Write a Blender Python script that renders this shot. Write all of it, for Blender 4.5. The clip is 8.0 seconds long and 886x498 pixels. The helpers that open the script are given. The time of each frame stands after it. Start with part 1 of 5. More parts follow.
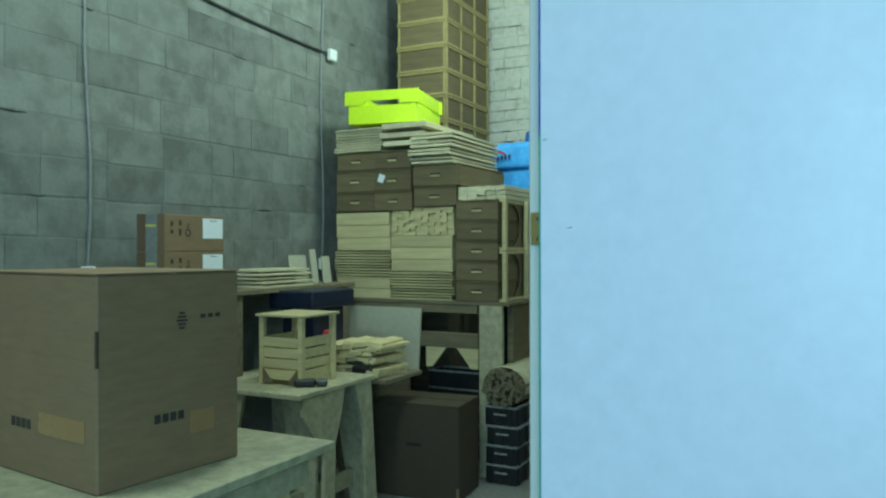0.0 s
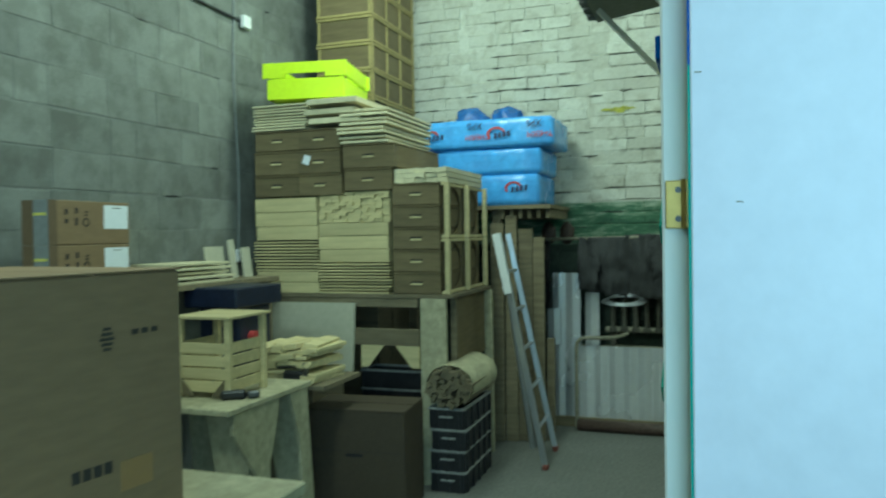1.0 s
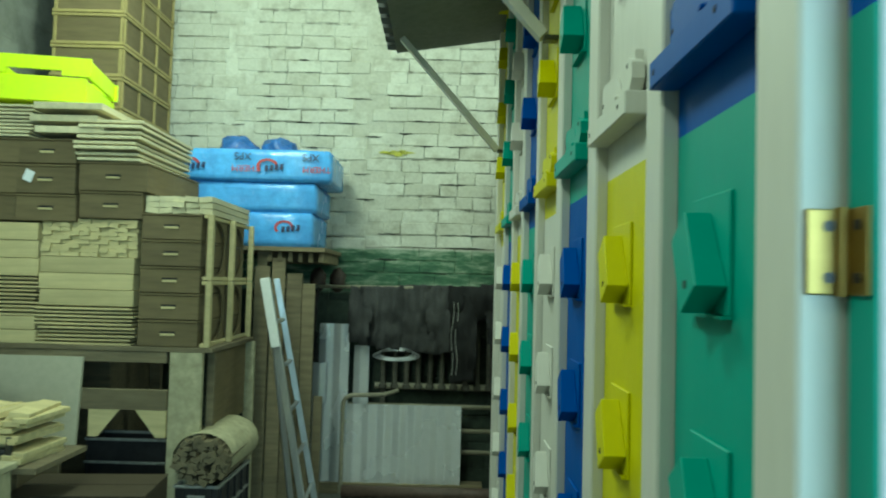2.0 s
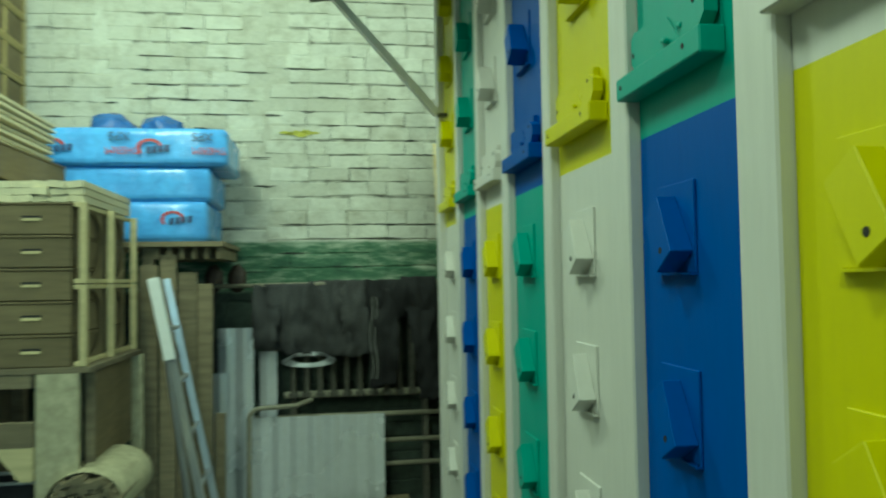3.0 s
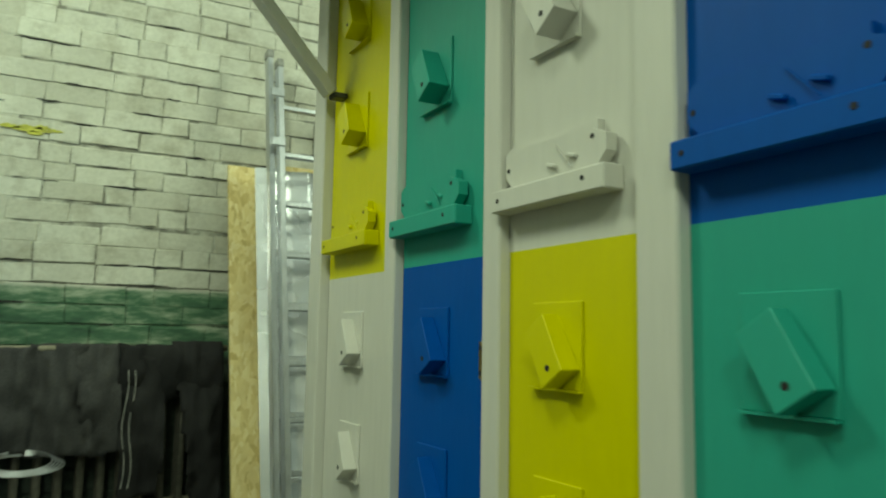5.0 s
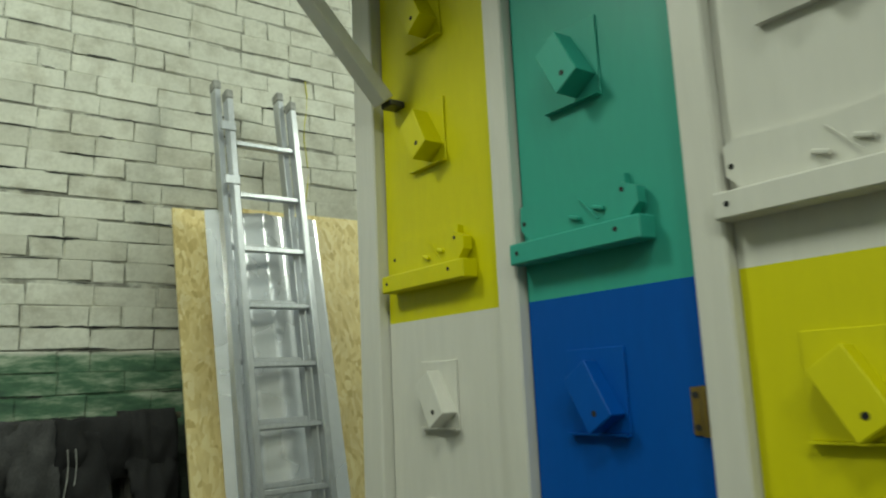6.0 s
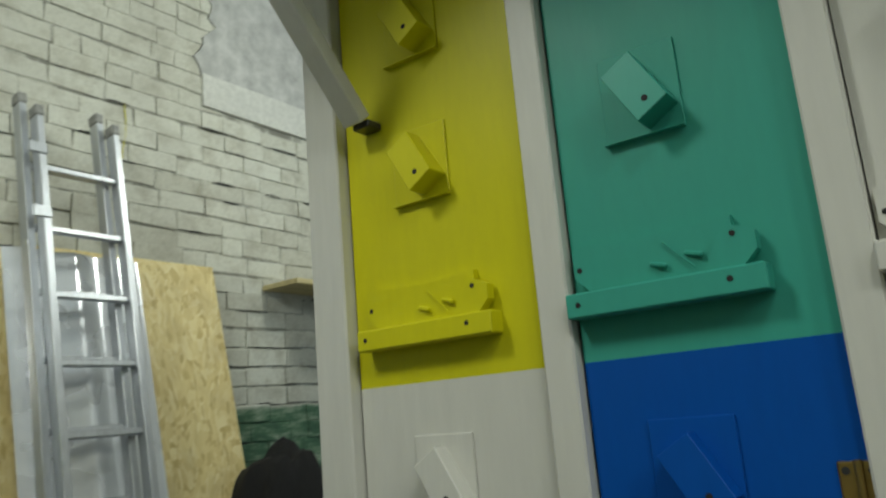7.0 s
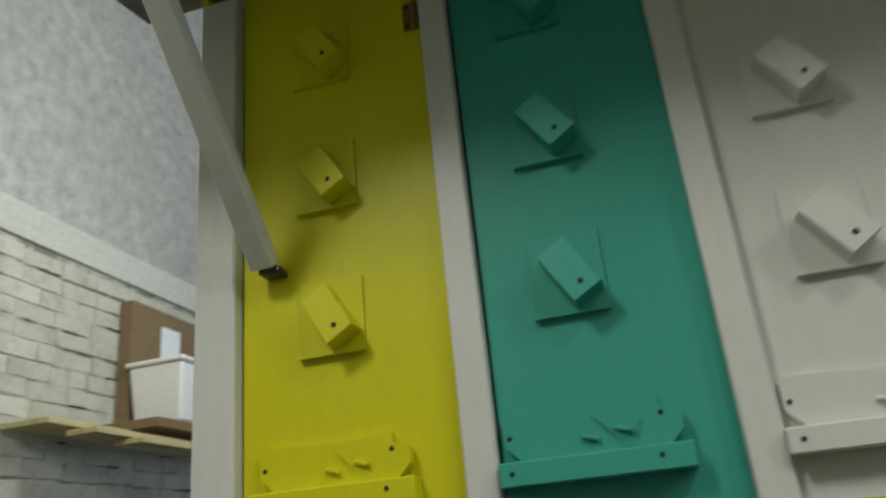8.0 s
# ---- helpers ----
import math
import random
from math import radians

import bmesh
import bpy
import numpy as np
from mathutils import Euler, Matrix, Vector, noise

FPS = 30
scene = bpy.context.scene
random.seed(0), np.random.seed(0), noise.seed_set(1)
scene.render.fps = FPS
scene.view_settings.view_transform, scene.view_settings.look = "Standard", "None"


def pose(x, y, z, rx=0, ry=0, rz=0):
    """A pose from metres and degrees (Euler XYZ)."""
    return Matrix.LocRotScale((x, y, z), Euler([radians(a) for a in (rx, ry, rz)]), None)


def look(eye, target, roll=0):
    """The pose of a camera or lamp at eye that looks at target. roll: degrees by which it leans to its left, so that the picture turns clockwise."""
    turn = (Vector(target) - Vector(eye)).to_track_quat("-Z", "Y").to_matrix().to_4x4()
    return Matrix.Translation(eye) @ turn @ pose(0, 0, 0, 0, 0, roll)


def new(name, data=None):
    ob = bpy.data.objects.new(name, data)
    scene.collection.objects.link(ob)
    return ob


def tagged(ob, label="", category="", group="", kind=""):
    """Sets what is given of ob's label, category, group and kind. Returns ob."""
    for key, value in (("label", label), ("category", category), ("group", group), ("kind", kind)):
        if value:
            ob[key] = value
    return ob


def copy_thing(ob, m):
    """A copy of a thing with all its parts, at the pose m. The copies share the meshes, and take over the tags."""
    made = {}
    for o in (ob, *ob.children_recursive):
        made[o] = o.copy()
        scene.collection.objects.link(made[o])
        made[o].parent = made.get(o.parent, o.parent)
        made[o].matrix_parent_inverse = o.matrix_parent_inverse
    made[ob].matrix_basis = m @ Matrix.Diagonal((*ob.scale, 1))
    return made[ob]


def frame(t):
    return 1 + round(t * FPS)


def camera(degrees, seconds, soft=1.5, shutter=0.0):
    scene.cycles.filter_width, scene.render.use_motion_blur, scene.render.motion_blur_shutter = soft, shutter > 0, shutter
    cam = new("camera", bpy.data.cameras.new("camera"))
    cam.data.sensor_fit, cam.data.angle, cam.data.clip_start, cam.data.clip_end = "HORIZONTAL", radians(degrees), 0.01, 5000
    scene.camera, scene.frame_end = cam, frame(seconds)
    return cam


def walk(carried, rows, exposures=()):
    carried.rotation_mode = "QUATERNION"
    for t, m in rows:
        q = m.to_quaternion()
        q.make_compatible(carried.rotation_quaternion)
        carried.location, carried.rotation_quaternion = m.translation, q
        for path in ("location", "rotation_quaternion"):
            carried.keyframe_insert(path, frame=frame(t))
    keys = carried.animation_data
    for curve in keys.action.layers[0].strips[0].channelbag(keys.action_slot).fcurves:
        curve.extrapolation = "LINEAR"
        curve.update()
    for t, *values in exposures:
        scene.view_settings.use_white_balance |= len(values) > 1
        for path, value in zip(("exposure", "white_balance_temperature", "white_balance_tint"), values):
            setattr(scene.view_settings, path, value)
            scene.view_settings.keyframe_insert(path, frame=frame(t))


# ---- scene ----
cam = camera(60.5, 8.0, 2.0, 0.4)
PATH = [
    (0, (-0.044, 0.092, 1.575), (-0.952, 1.874, 1.573), -0.1),
    (0.5, (-0.273, 0.213, 1.555), (-1.083, 2.04, 1.472), -1.1),
    (1, (-0.48, 0.407, 1.576), (-1.14, 2.295, 1.54), -0.9),
    (1.5, (-0.671, 0.628, 1.583), (-0.964, 2.605, 1.655), 0.2),
    (1.7, (-0.721, 0.719, 1.586), (-0.854, 2.713, 1.674), 1.0),
    (2.8, (-0.938, 1.323, 1.555), (-0.763, 3.314, 1.638), 0.0),
    (3, (-0.974, 1.437, 1.553), (-0.677, 3.414, 1.633), -0.9),
    (3.5, (-0.992, 1.746, 1.579), (-0.372, 3.645, 1.672), -1.3),
    (4, (-1.004, 2.096, 1.597), (-0.418, 4.003, 1.734), -0.6),
    (4.5, (-1.064, 2.402, 1.591), (-0.326, 4.254, 1.752), 0.5),
    (5, (-1.17, 2.672, 1.627), (-0.203, 4.408, 1.853), 1.0),
    (5.2, (-1.204, 2.775, 1.63), (-0.169, 4.467, 1.884), 0.2),
    (6.3, (-1.399, 3.266, 1.655), (-0.102, 4.74, 2.036), -3.1),
    (6.5, (-1.432, 3.366, 1.675), (-0.025, 4.731, 2.066), -3.0),
    (7, (-1.463, 3.554, 1.702), (0.132, 4.683, 2.131), -4.9),
    (7.5, (-1.46, 3.69, 1.754), (0.248, 4.546, 2.348), -6.2),
    (8, (-1.592, 3.788, 1.747), (0.211, 4.25, 2.477), -5.8),
]
EXPOSURE = [(0.0, -0.17, 5400, -21), (1.0, -0.06, 5600, -25), (1.7, 0.14, 6100, -27), (3.0, 0.2, 6300, -33), (4.5, 0.17, 7250, -28), (5.2, 0.0, 7200, -18), (6.5, -0.05, 6450, 1), (7.3, -0.26, 6400, 7), (8.0, -0.12, 6400, 11)]
walk(cam, [(t, look(eye, target, roll)) for t, eye, target, roll in PATH], EXPOSURE)

# ---------------------------------------------------------------- world and light
world = bpy.data.worlds.new("world")
scene.world = world
world.use_nodes = True
world.node_tree.nodes["Background"].inputs[0].default_value = (0.5, 0.62, 0.7, 1)
world.node_tree.nodes["Background"].inputs[1].default_value = 0.05


def area_lamp(name, at, target, size_x, size_y, power, colour):
    data = bpy.data.lights.new(name, "AREA")
    data.shape, data.size, data.size_y = "RECTANGLE", size_x, size_y
    data.energy, data.color = power, colour
    ob = new(name, data)
    ob.matrix_world = look(at, target)
    return ob


def point_lamp(at, power, radius=0.3, colour=(0.98, 1.0, 0.92)):
    data = bpy.data.lights.new("unseen_lamp", "POINT")
    data.energy, data.color, data.shadow_soft_size = power, colour, radius
    new("unseen_lamp", data).location = at


# unseen lamps over the aisle, and the daylight of an open gate out of view behind
point_lamp((-2.1, 4.75, 3.58), 88, 0.22)
point_lamp((-1.85, 2.7, 3.75), 82, 0.24)
point_lamp((-2.25, 0.7, 3.75), 104, 0.24)
# fill light added behind the pavilion to brighten the brick wall and ladder
point_lamp((1.3, 5.0, 3.7), 68, 0.2)
area_lamp("gate_daylight", (0.9, -2.6, 2.0), (-0.2, 3.0, 1.5), 2.4, 2.6, 165, (0.54, 0.75, 1.0))

# ---------------------------------------------------------------- materials


class Nodes:
    """Short hand for building a node material."""

    def __init__(self, name):
        self.mat = bpy.data.materials.new(name)
        self.mat.use_nodes = True
        self.tree = self.mat.node_tree
        self.bsdf = self.tree.nodes["Principled BSDF"]

    def node(self, kind, **values):
        n = self.tree.nodes.new(kind)
        for key, value in values.items():
            n.inputs[key.replace("_", " ")].default_value = value
        return n

    def link(self, a, b):
        self.tree.links.new(a, b)

    def noise(self, coord, scale, detail=4.0, rough=0.6, squeeze=(1, 1, 1)):
        mapping = self.node("ShaderNodeMapping")
        mapping.inputs["Scale"].default_value = squeeze
        self.link(coord, mapping.inputs["Vector"])
        n = self.node("ShaderNodeTexNoise", Scale=scale, Detail=detail, Roughness=rough)
        self.link(mapping.outputs[0], n.inputs["Vector"])
        return n.outputs["Fac"]

    def ramp(self, fac, stops):
        r = self.node("ShaderNodeValToRGB")
        el = r.color_ramp.elements
        while len(el) < len(stops):
            el.new(0.5)
        for e, (p, c) in zip(el, stops):
            e.position, e.color = p, (*c, 1) if len(c) == 3 else c
        self.link(fac, r.inputs[0])
        return r.outputs[0]

    def mix(self, fac, a, b, blend="MIX"):
        m = self.tree.nodes.new("ShaderNodeMix")
        m.data_type, m.blend_type = "RGBA", blend
        for socket, value in ((m.inputs[0], fac), (m.inputs[6], a), (m.inputs[7], b)):
            if isinstance(value, (int, float)):
                socket.default_value = value
            elif isinstance(value, tuple):
                socket.default_value = (*value, 1)
            else:
                self.link(value, socket)
        return m.outputs[2]

    def bump(self, height, strength, distance=0.01):
        b = self.node("ShaderNodeBump", Strength=strength, Distance=distance)
        self.link(height, b.inputs["Height"])
        self.link(b.outputs[0], self.bsdf.inputs["Normal"])

    def coords(self, kind="Object"):
        return self.node("ShaderNodeTexCoord").outputs[kind]

    def random(self):
        return self.tree.nodes.new("ShaderNodeObjectInfo").outputs["Random"]


def surface(name, colour, rough=0.6, metal=0.0, spread=0.12, grain=30.0, stain=3.0, bump=0.15, squeeze=(1, 1, 1), vary=0.0, distance=0.003, gloss=0.5):
    """A painted, wooden, paper or metal surface with fine grain, broad stains and some change from piece to piece."""
    n = Nodes(name)
    at = n.coords()
    fine = n.noise(at, grain, 5, 0.6, squeeze)
    broad = n.noise(at, stain, 3, 0.55)
    dark = tuple(c * (1 - 2 * spread) for c in colour)
    light = tuple(min(1, c * (1 + spread)) for c in colour)
    base = n.ramp(fine, [(0.3, dark), (0.7, light)])
    base = n.mix(n.ramp(broad, [(0.35, (0, 0, 0)), (0.75, (0.5, 0.5, 0.5))]), base, tuple(c * (1 - 2.2 * spread) for c in colour))
    if vary:
        tone = n.ramp(n.random(), [(0.0, (1 - vary,) * 3), (1.0, (1 + vary * 0.5,) * 3)])
        base = n.mix(1.0, base, tone, "MULTIPLY")
    n.link(base, n.bsdf.inputs["Base Color"])
    n.link(n.ramp(broad, [(0.3, (max(0.05, rough - 0.12),) * 3), (0.8, (min(1, rough + 0.12),) * 3)]), n.bsdf.inputs["Roughness"])
    n.bsdf.inputs["Metallic"].default_value = metal
    n.bsdf.inputs["Specular IOR Level"].default_value = gloss
    n.bump(fine, bump, distance)
    return n.mat


def brick_paint(name="whitewashed_brick", dirt=0.0):
    """Whitewash over brick, with a green painted band and a grimy dark dado under it."""
    n = Nodes(name)
    place = n.node("ShaderNodeNewGeometry").outputs["Position"]
    fine = n.noise(place, 45, 6, 0.7)
    broad = n.noise(place, 2.2, 4, 0.6)
    patch = n.noise(place, 9, 5, 0.65)
    white = n.ramp(fine, [(0.25, (0.52, 0.52, 0.46)), (0.5, (0.62, 0.62, 0.55)), (0.8, (0.69, 0.69, 0.62))])
    white = n.mix(n.ramp(patch, [(0.48, (0, 0, 0)), (0.74, (0.75, 0.75, 0.75))]), white, (0.36, 0.34, 0.27))
    white = n.mix(1.0, white, n.ramp(n.random(), [(0.0, (0.84, 0.83, 0.79)), (0.4, (0.97, 0.97, 0.95)), (1.0, (1.04, 1.04, 1.02))]), "MULTIPLY")
    white = n.mix(n.ramp(broad, [(0.45, (0, 0, 0)), (0.7, (0.45, 0.45, 0.45))]), white, (0.40, 0.39, 0.33))
    rubbed = n.noise(place, 6.5, 4, 0.7, (0.6, 1, 2.4))
    green = n.ramp(rubbed, [(0.3, (0.04, 0.085, 0.055)), (0.47, (0.07, 0.15, 0.085)), (0.56, (0.17, 0.25, 0.165)), (0.68, (0.36, 0.42, 0.32))])
    dado = n.ramp(patch, [(0.3, (0.02, 0.028, 0.022)), (0.7, (0.06, 0.08, 0.06))])
    split = n.node("ShaderNodeSeparateXYZ")
    n.link(place, split.inputs[0])
    if dirt:
        open_joint = n.ramp(n.noise(place, 8, 4, 0.7), [(0.42, (0.1, 0.1, 0.1)), (0.56, (dirt,) * 3)])
        white = n.mix(open_joint, white, (0.11, 0.105, 0.085))
    wobble = n.node("ShaderNodeMath")
    wobble.operation = "MULTIPLY_ADD"
    n.link(patch, wobble.inputs[0])
    wobble.inputs[1].default_value = 0.05
    n.link(split.outputs[2], wobble.inputs[2])
    upper, lower = n.node("ShaderNodeMapRange"), n.node("ShaderNodeMapRange")
    for m, a, b in ((upper, 1.845, 1.865), (lower, 1.50, 1.54)):
        n.link(wobble.outputs[0], m.inputs[0])
        m.inputs[1].default_value, m.inputs[2].default_value = a, b
    col = n.mix(upper.outputs[0], green, white)
    col = n.mix(lower.outputs[0], dado, col)
    n.link(col, n.bsdf.inputs["Base Color"])
    n.bsdf.inputs["Roughness"].default_value = 0.85
    n.bump(fine, 0.5, 0.006)
    return n.mat


def block_grey():
    n = Nodes("concrete_block")
    place = n.node("ShaderNodeNewGeometry").outputs["Position"]
    fine = n.noise(place, 60, 6, 0.75)
    broad = n.noise(place, 1.6, 4, 0.6)
    patch = n.noise(place, 7, 5, 0.6)
    col = n.ramp(fine, [(0.25, (0.165, 0.172, 0.152)), (0.6, (0.205, 0.213, 0.19)), (0.85, (0.24, 0.248, 0.225))])
    col = n.mix(n.ramp(patch, [(0.42, (0, 0, 0)), (0.62, (0.85, 0.85, 0.85))]), col, (0.125, 0.128, 0.11))
    col = n.mix(1.0, col, n.ramp(n.random(), [(0.0, (0.78, 0.78, 0.77)), (0.5, (0.98, 0.98, 0.97)), (1.0, (1.2, 1.2, 1.18))]), "MULTIPLY")
    col = n.mix(n.ramp(broad, [(0.45, (0, 0, 0)), (0.7, (0.4, 0.4, 0.4))]), col, (0.20, 0.206, 0.188))
    n.link(col, n.bsdf.inputs["Base Color"])
    n.bsdf.inputs["Roughness"].default_value = 0.92
    n.bump(fine, 0.6, 0.006)
    return n.mat


def strand_board():
    """Oriented strand board: flakes in several yellow-brown tones."""
    n = Nodes("strand_board")
    at = n.coords()
    mapping = n.node("ShaderNodeMapping")
    mapping.inputs["Scale"].default_value = (1, 1, 0.45)
    n.link(at, mapping.inputs["Vector"])
    warp = n.node("ShaderNodeTexNoise", Scale=9.0, Detail=2.0)
    n.link(mapping.outputs[0], warp.inputs["Vector"])
    flakes = n.node("ShaderNodeTexVoronoi", Scale=60.0, Randomness=1.0)
    n.link(n.mix(0.12, mapping.outputs[0], warp.outputs["Color"]), flakes.inputs["Vector"])
    grey = n.node("ShaderNodeSeparateColor")
    n.link(flakes.outputs["Color"], grey.inputs[0])
    col = n.ramp(grey.outputs[0], [(0.0, (0.58, 0.44, 0.17)), (0.25, (0.74, 0.60, 0.27)), (0.7, (0.80, 0.67, 0.33)), (1.0, (0.86, 0.75, 0.43))])
    col = n.mix(n.ramp(n.noise(at, 5, 3), [(0.45, (0, 0, 0)), (0.75, (0.4, 0.4, 0.4))]), col, (0.42, 0.32, 0.15))
    n.link(col, n.bsdf.inputs["Base Color"])
    n.bsdf.inputs["Roughness"].default_value = 0.6
    n.bump(grey.outputs[1], 0.25, 0.003)
    return n.mat


M = {
    "brick": brick_paint(),
    "wash": brick_paint("whitewashed_joint", 0.75),
    "block": block_grey(),
    "osb": strand_board(),
    "mortar": surface("grey_mortar", (0.18, 0.184, 0.165), 0.95, bump=0.5, grain=70),
    "mortar_dark": surface("dark_mortar", (0.15, 0.145, 0.125), 0.95, bump=0.5, grain=70),
    "plaster": surface("rough_grey_plaster", (0.47, 0.47, 0.445), 0.95, bump=0.6, grain=11, spread=0.15, stain=2.3, distance=0.008),
    "concrete": surface("concrete_floor", (0.186, 0.186, 0.1674), 0.75, bump=0.3, grain=40, spread=0.18, stain=1.2),
    # white chosen so the unseen ceiling bounces lamp light under the eave
    "bounce_white": surface("white_bounce_ceiling", (0.74, 0.74, 0.70), 0.9, bump=0.3, grain=30, spread=0.06, stain=1.0),
    "belt": surface("painted_concrete_belt", (0.62, 0.62, 0.57), 0.85, bump=0.3, grain=30, spread=0.1),
    "white": surface("white_paint", (0.62, 0.61, 0.56), 0.5, bump=0.08, grain=60, spread=0.025, squeeze=(1, 1, 0.15)),
    "door_white": surface("white_gloss_paint", (0.72, 0.72, 0.79), 0.38, bump=0.06, grain=25, spread=0.03, stain=1.5),
    "yellow": surface("yellow_paint", (0.60, 0.565, 0.006), 0.5, gloss=0.3, bump=0.1, grain=70, spread=0.022, squeeze=(1, 1, 0.2)),
    "teal": surface("teal_paint", (0.045, 0.325, 0.25), 0.5, gloss=0.3, bump=0.1, grain=70, spread=0.022, squeeze=(1, 1, 0.2)),
    "blue": surface("blue_paint", (0.002, 0.074, 0.36), 0.55, gloss=0.15, bump=0.1, grain=70, spread=0.03, squeeze=(1, 1, 0.2)),
    "neon": surface("neon_yellow_paint", (0.66, 0.85, 0.012), 0.45, bump=0.1, spread=0.04),
    "dark": surface("dark_hole", (0.012, 0.012, 0.012), 0.8),
    "card": surface("brown_cardboard", (0.216, 0.1476, 0.0756), 0.8, bump=0.12, grain=50, spread=0.07, squeeze=(0.2, 0.2, 1), stain=2),
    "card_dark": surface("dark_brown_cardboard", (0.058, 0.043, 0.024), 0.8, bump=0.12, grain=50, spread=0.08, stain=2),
    "card_band": surface("brown_card_band", (0.13, 0.09, 0.048), 0.8, bump=0.12, grain=50, spread=0.08, stain=2),
    "tape": surface("orange_tape", (0.29, 0.18, 0.075), 0.35, spread=0.05),
    "print": surface("dark_print", (0.04, 0.032, 0.024), 0.8),
    "paper": surface("white_paper", (0.78, 0.80, 0.82), 0.7, spread=0.03),
    "hive": surface("brown_stained_box", (0.165, 0.128, 0.062), 0.75, bump=0.2, grain=40, spread=0.12, squeeze=(0.15, 0.15, 1), vary=0.18),
    "pine": surface("raw_pine", (0.62, 0.53, 0.28), 0.7, bump=0.25, grain=30, spread=0.12, squeeze=(0.1, 1, 1), vary=0.16),
    "pine_pale": surface("pale_planed_pine", (0.66, 0.60, 0.39), 0.7, bump=0.2, grain=30, spread=0.09, squeeze=(1, 0.1, 1), vary=0.12),
    "pine_old": surface("dusty_old_wood", (0.215, 0.178, 0.105), 0.85, bump=0.3, grain=30, spread=0.18, squeeze=(0.15, 1, 1), vary=0.2),
    "bench": surface("worn_plywood", (0.45, 0.415, 0.265), 0.75, bump=0.25, grain=22, spread=0.16, stain=5),
    "batten": surface("yellowed_batten", (0.364, 0.294, 0.119), 0.7, bump=0.2, grain=30, spread=0.12, vary=0.15),
    "board": surface("cream_board", (0.468, 0.4446, 0.3354), 0.6, spread=0.05, stain=2),
    "plastic_black": surface("black_plastic", (0.022, 0.022, 0.024), 0.45, spread=0.2),
    "plastic_rim": surface("dusty_grey_rim", (0.32, 0.32, 0.30), 0.6, spread=0.2),
    "plastic_white": surface("white_plastic", (0.78, 0.78, 0.76), 0.4, spread=0.04),
    "foam": surface("blue_film_wrap", (0.15, 0.43, 1.0), 0.22, bump=0.5, grain=14, spread=0.14, stain=6, distance=0.012),
    "film": surface("blue_plastic_bag", (0.05, 0.16, 0.50), 0.25, bump=0.7, grain=16, spread=0.25, distance=0.02),
    "red": surface("red_print", (0.45, 0.06, 0.06), 0.4),
    "navy": surface("navy_print", (0.025, 0.035, 0.10), 0.4),
    "zinc": surface("galvanised_sheet", (0.80, 0.82, 0.85), 0.28, metal=0.5, bump=0.02, grain=20, spread=0.03, stain=2),
    "alu": surface("aluminium", (0.58, 0.60, 0.63), 0.42, metal=0.85, bump=0.08, grain=80, spread=0.08, squeeze=(1, 1, 0.1)),
    "brass": surface("brass_hinge", (0.46, 0.33, 0.11), 0.4, metal=1.0, bump=0.05),
    "steel": surface("dark_steel", (0.10, 0.10, 0.10), 0.4, metal=0.8),
    "iron": surface("dusty_dark_radiator", (0.10, 0.095, 0.075), 0.7, bump=0.2, spread=0.2),
    "pipe": surface("painted_pipe", (0.28, 0.26, 0.19), 0.5, spread=0.15),
    "rust": surface("brown_pipe", (0.11, 0.075, 0.06), 0.6, spread=0.2),
    "cloth": surface("dark_grey_cloth", (0.055, 0.055, 0.056), 0.95, bump=0.5, grain=120, spread=0.2),
    "cloth_black": surface("black_cloth", (0.012, 0.012, 0.013), 0.95, bump=0.5, grain=120, spread=0.2),
    "cable": surface("black_cable", (0.03, 0.03, 0.032), 0.6),
    "conduit": surface("grey_conduit", (0.22, 0.23, 0.22), 0.6),
    "roof": surface("grey_roof_lining", (0.20, 0.21, 0.18), 0.7, spread=0.1),
    "dark_roof": surface("dark_roof_edge", (0.07, 0.075, 0.07), 0.6, spread=0.15),
    "leather": surface("dark_brown_leather", (0.06, 0.04, 0.03), 0.6, spread=0.2),
    "toolblue": surface("dark_blue_plastic", (0.012, 0.017, 0.04), 0.45, spread=0.2),
    "rubber": surface("dull_red_rubber", (0.22, 0.07, 0.05), 0.7, spread=0.15),
    "splash": surface("lemon_paint_splash", (0.62, 0.60, 0.10), 0.7, spread=0.2, grain=18),
    "string": surface("yellow_string", (0.62, 0.58, 0.12), 0.8),
}

# ---------------------------------------------------------------- building helpers


def block(bm, x0, x1, y0, y1, z0, z1, bevel=0.0, turn=None):
    """Adds a box, with rounded edges where bevel is given, turned by the matrix turn."""
    made = bmesh.ops.create_cube(bm, size=1.0)["verts"]
    m = Matrix.Translation(((x0 + x1) / 2, (y0 + y1) / 2, (z0 + z1) / 2)) @ Matrix.Diagonal((abs(x1 - x0), abs(y1 - y0), abs(z1 - z0), 1))
    bmesh.ops.transform(bm, matrix=(turn @ m) if turn else m, verts=made)
    if bevel:
        edges = {e for v in made for e in v.link_edges}
        bmesh.ops.bevel(bm, geom=list(edges), offset=bevel, segments=1, affect="EDGES")
    return bm


def rod(bm, a, b, radius, sides=10, radius_b=None):
    a, b = Vector(a), Vector(b)
    made = bmesh.ops.create_cone(bm, cap_ends=True, segments=sides, radius1=radius, radius2=radius if radius_b is None else radius_b, depth=(b - a).length)["verts"]
    turn = (b - a).to_track_quat("Z", "Y").to_matrix().to_4x4()
    bmesh.ops.transform(bm, matrix=Matrix.Translation((a + b) / 2) @ turn, verts=made)
    return bm


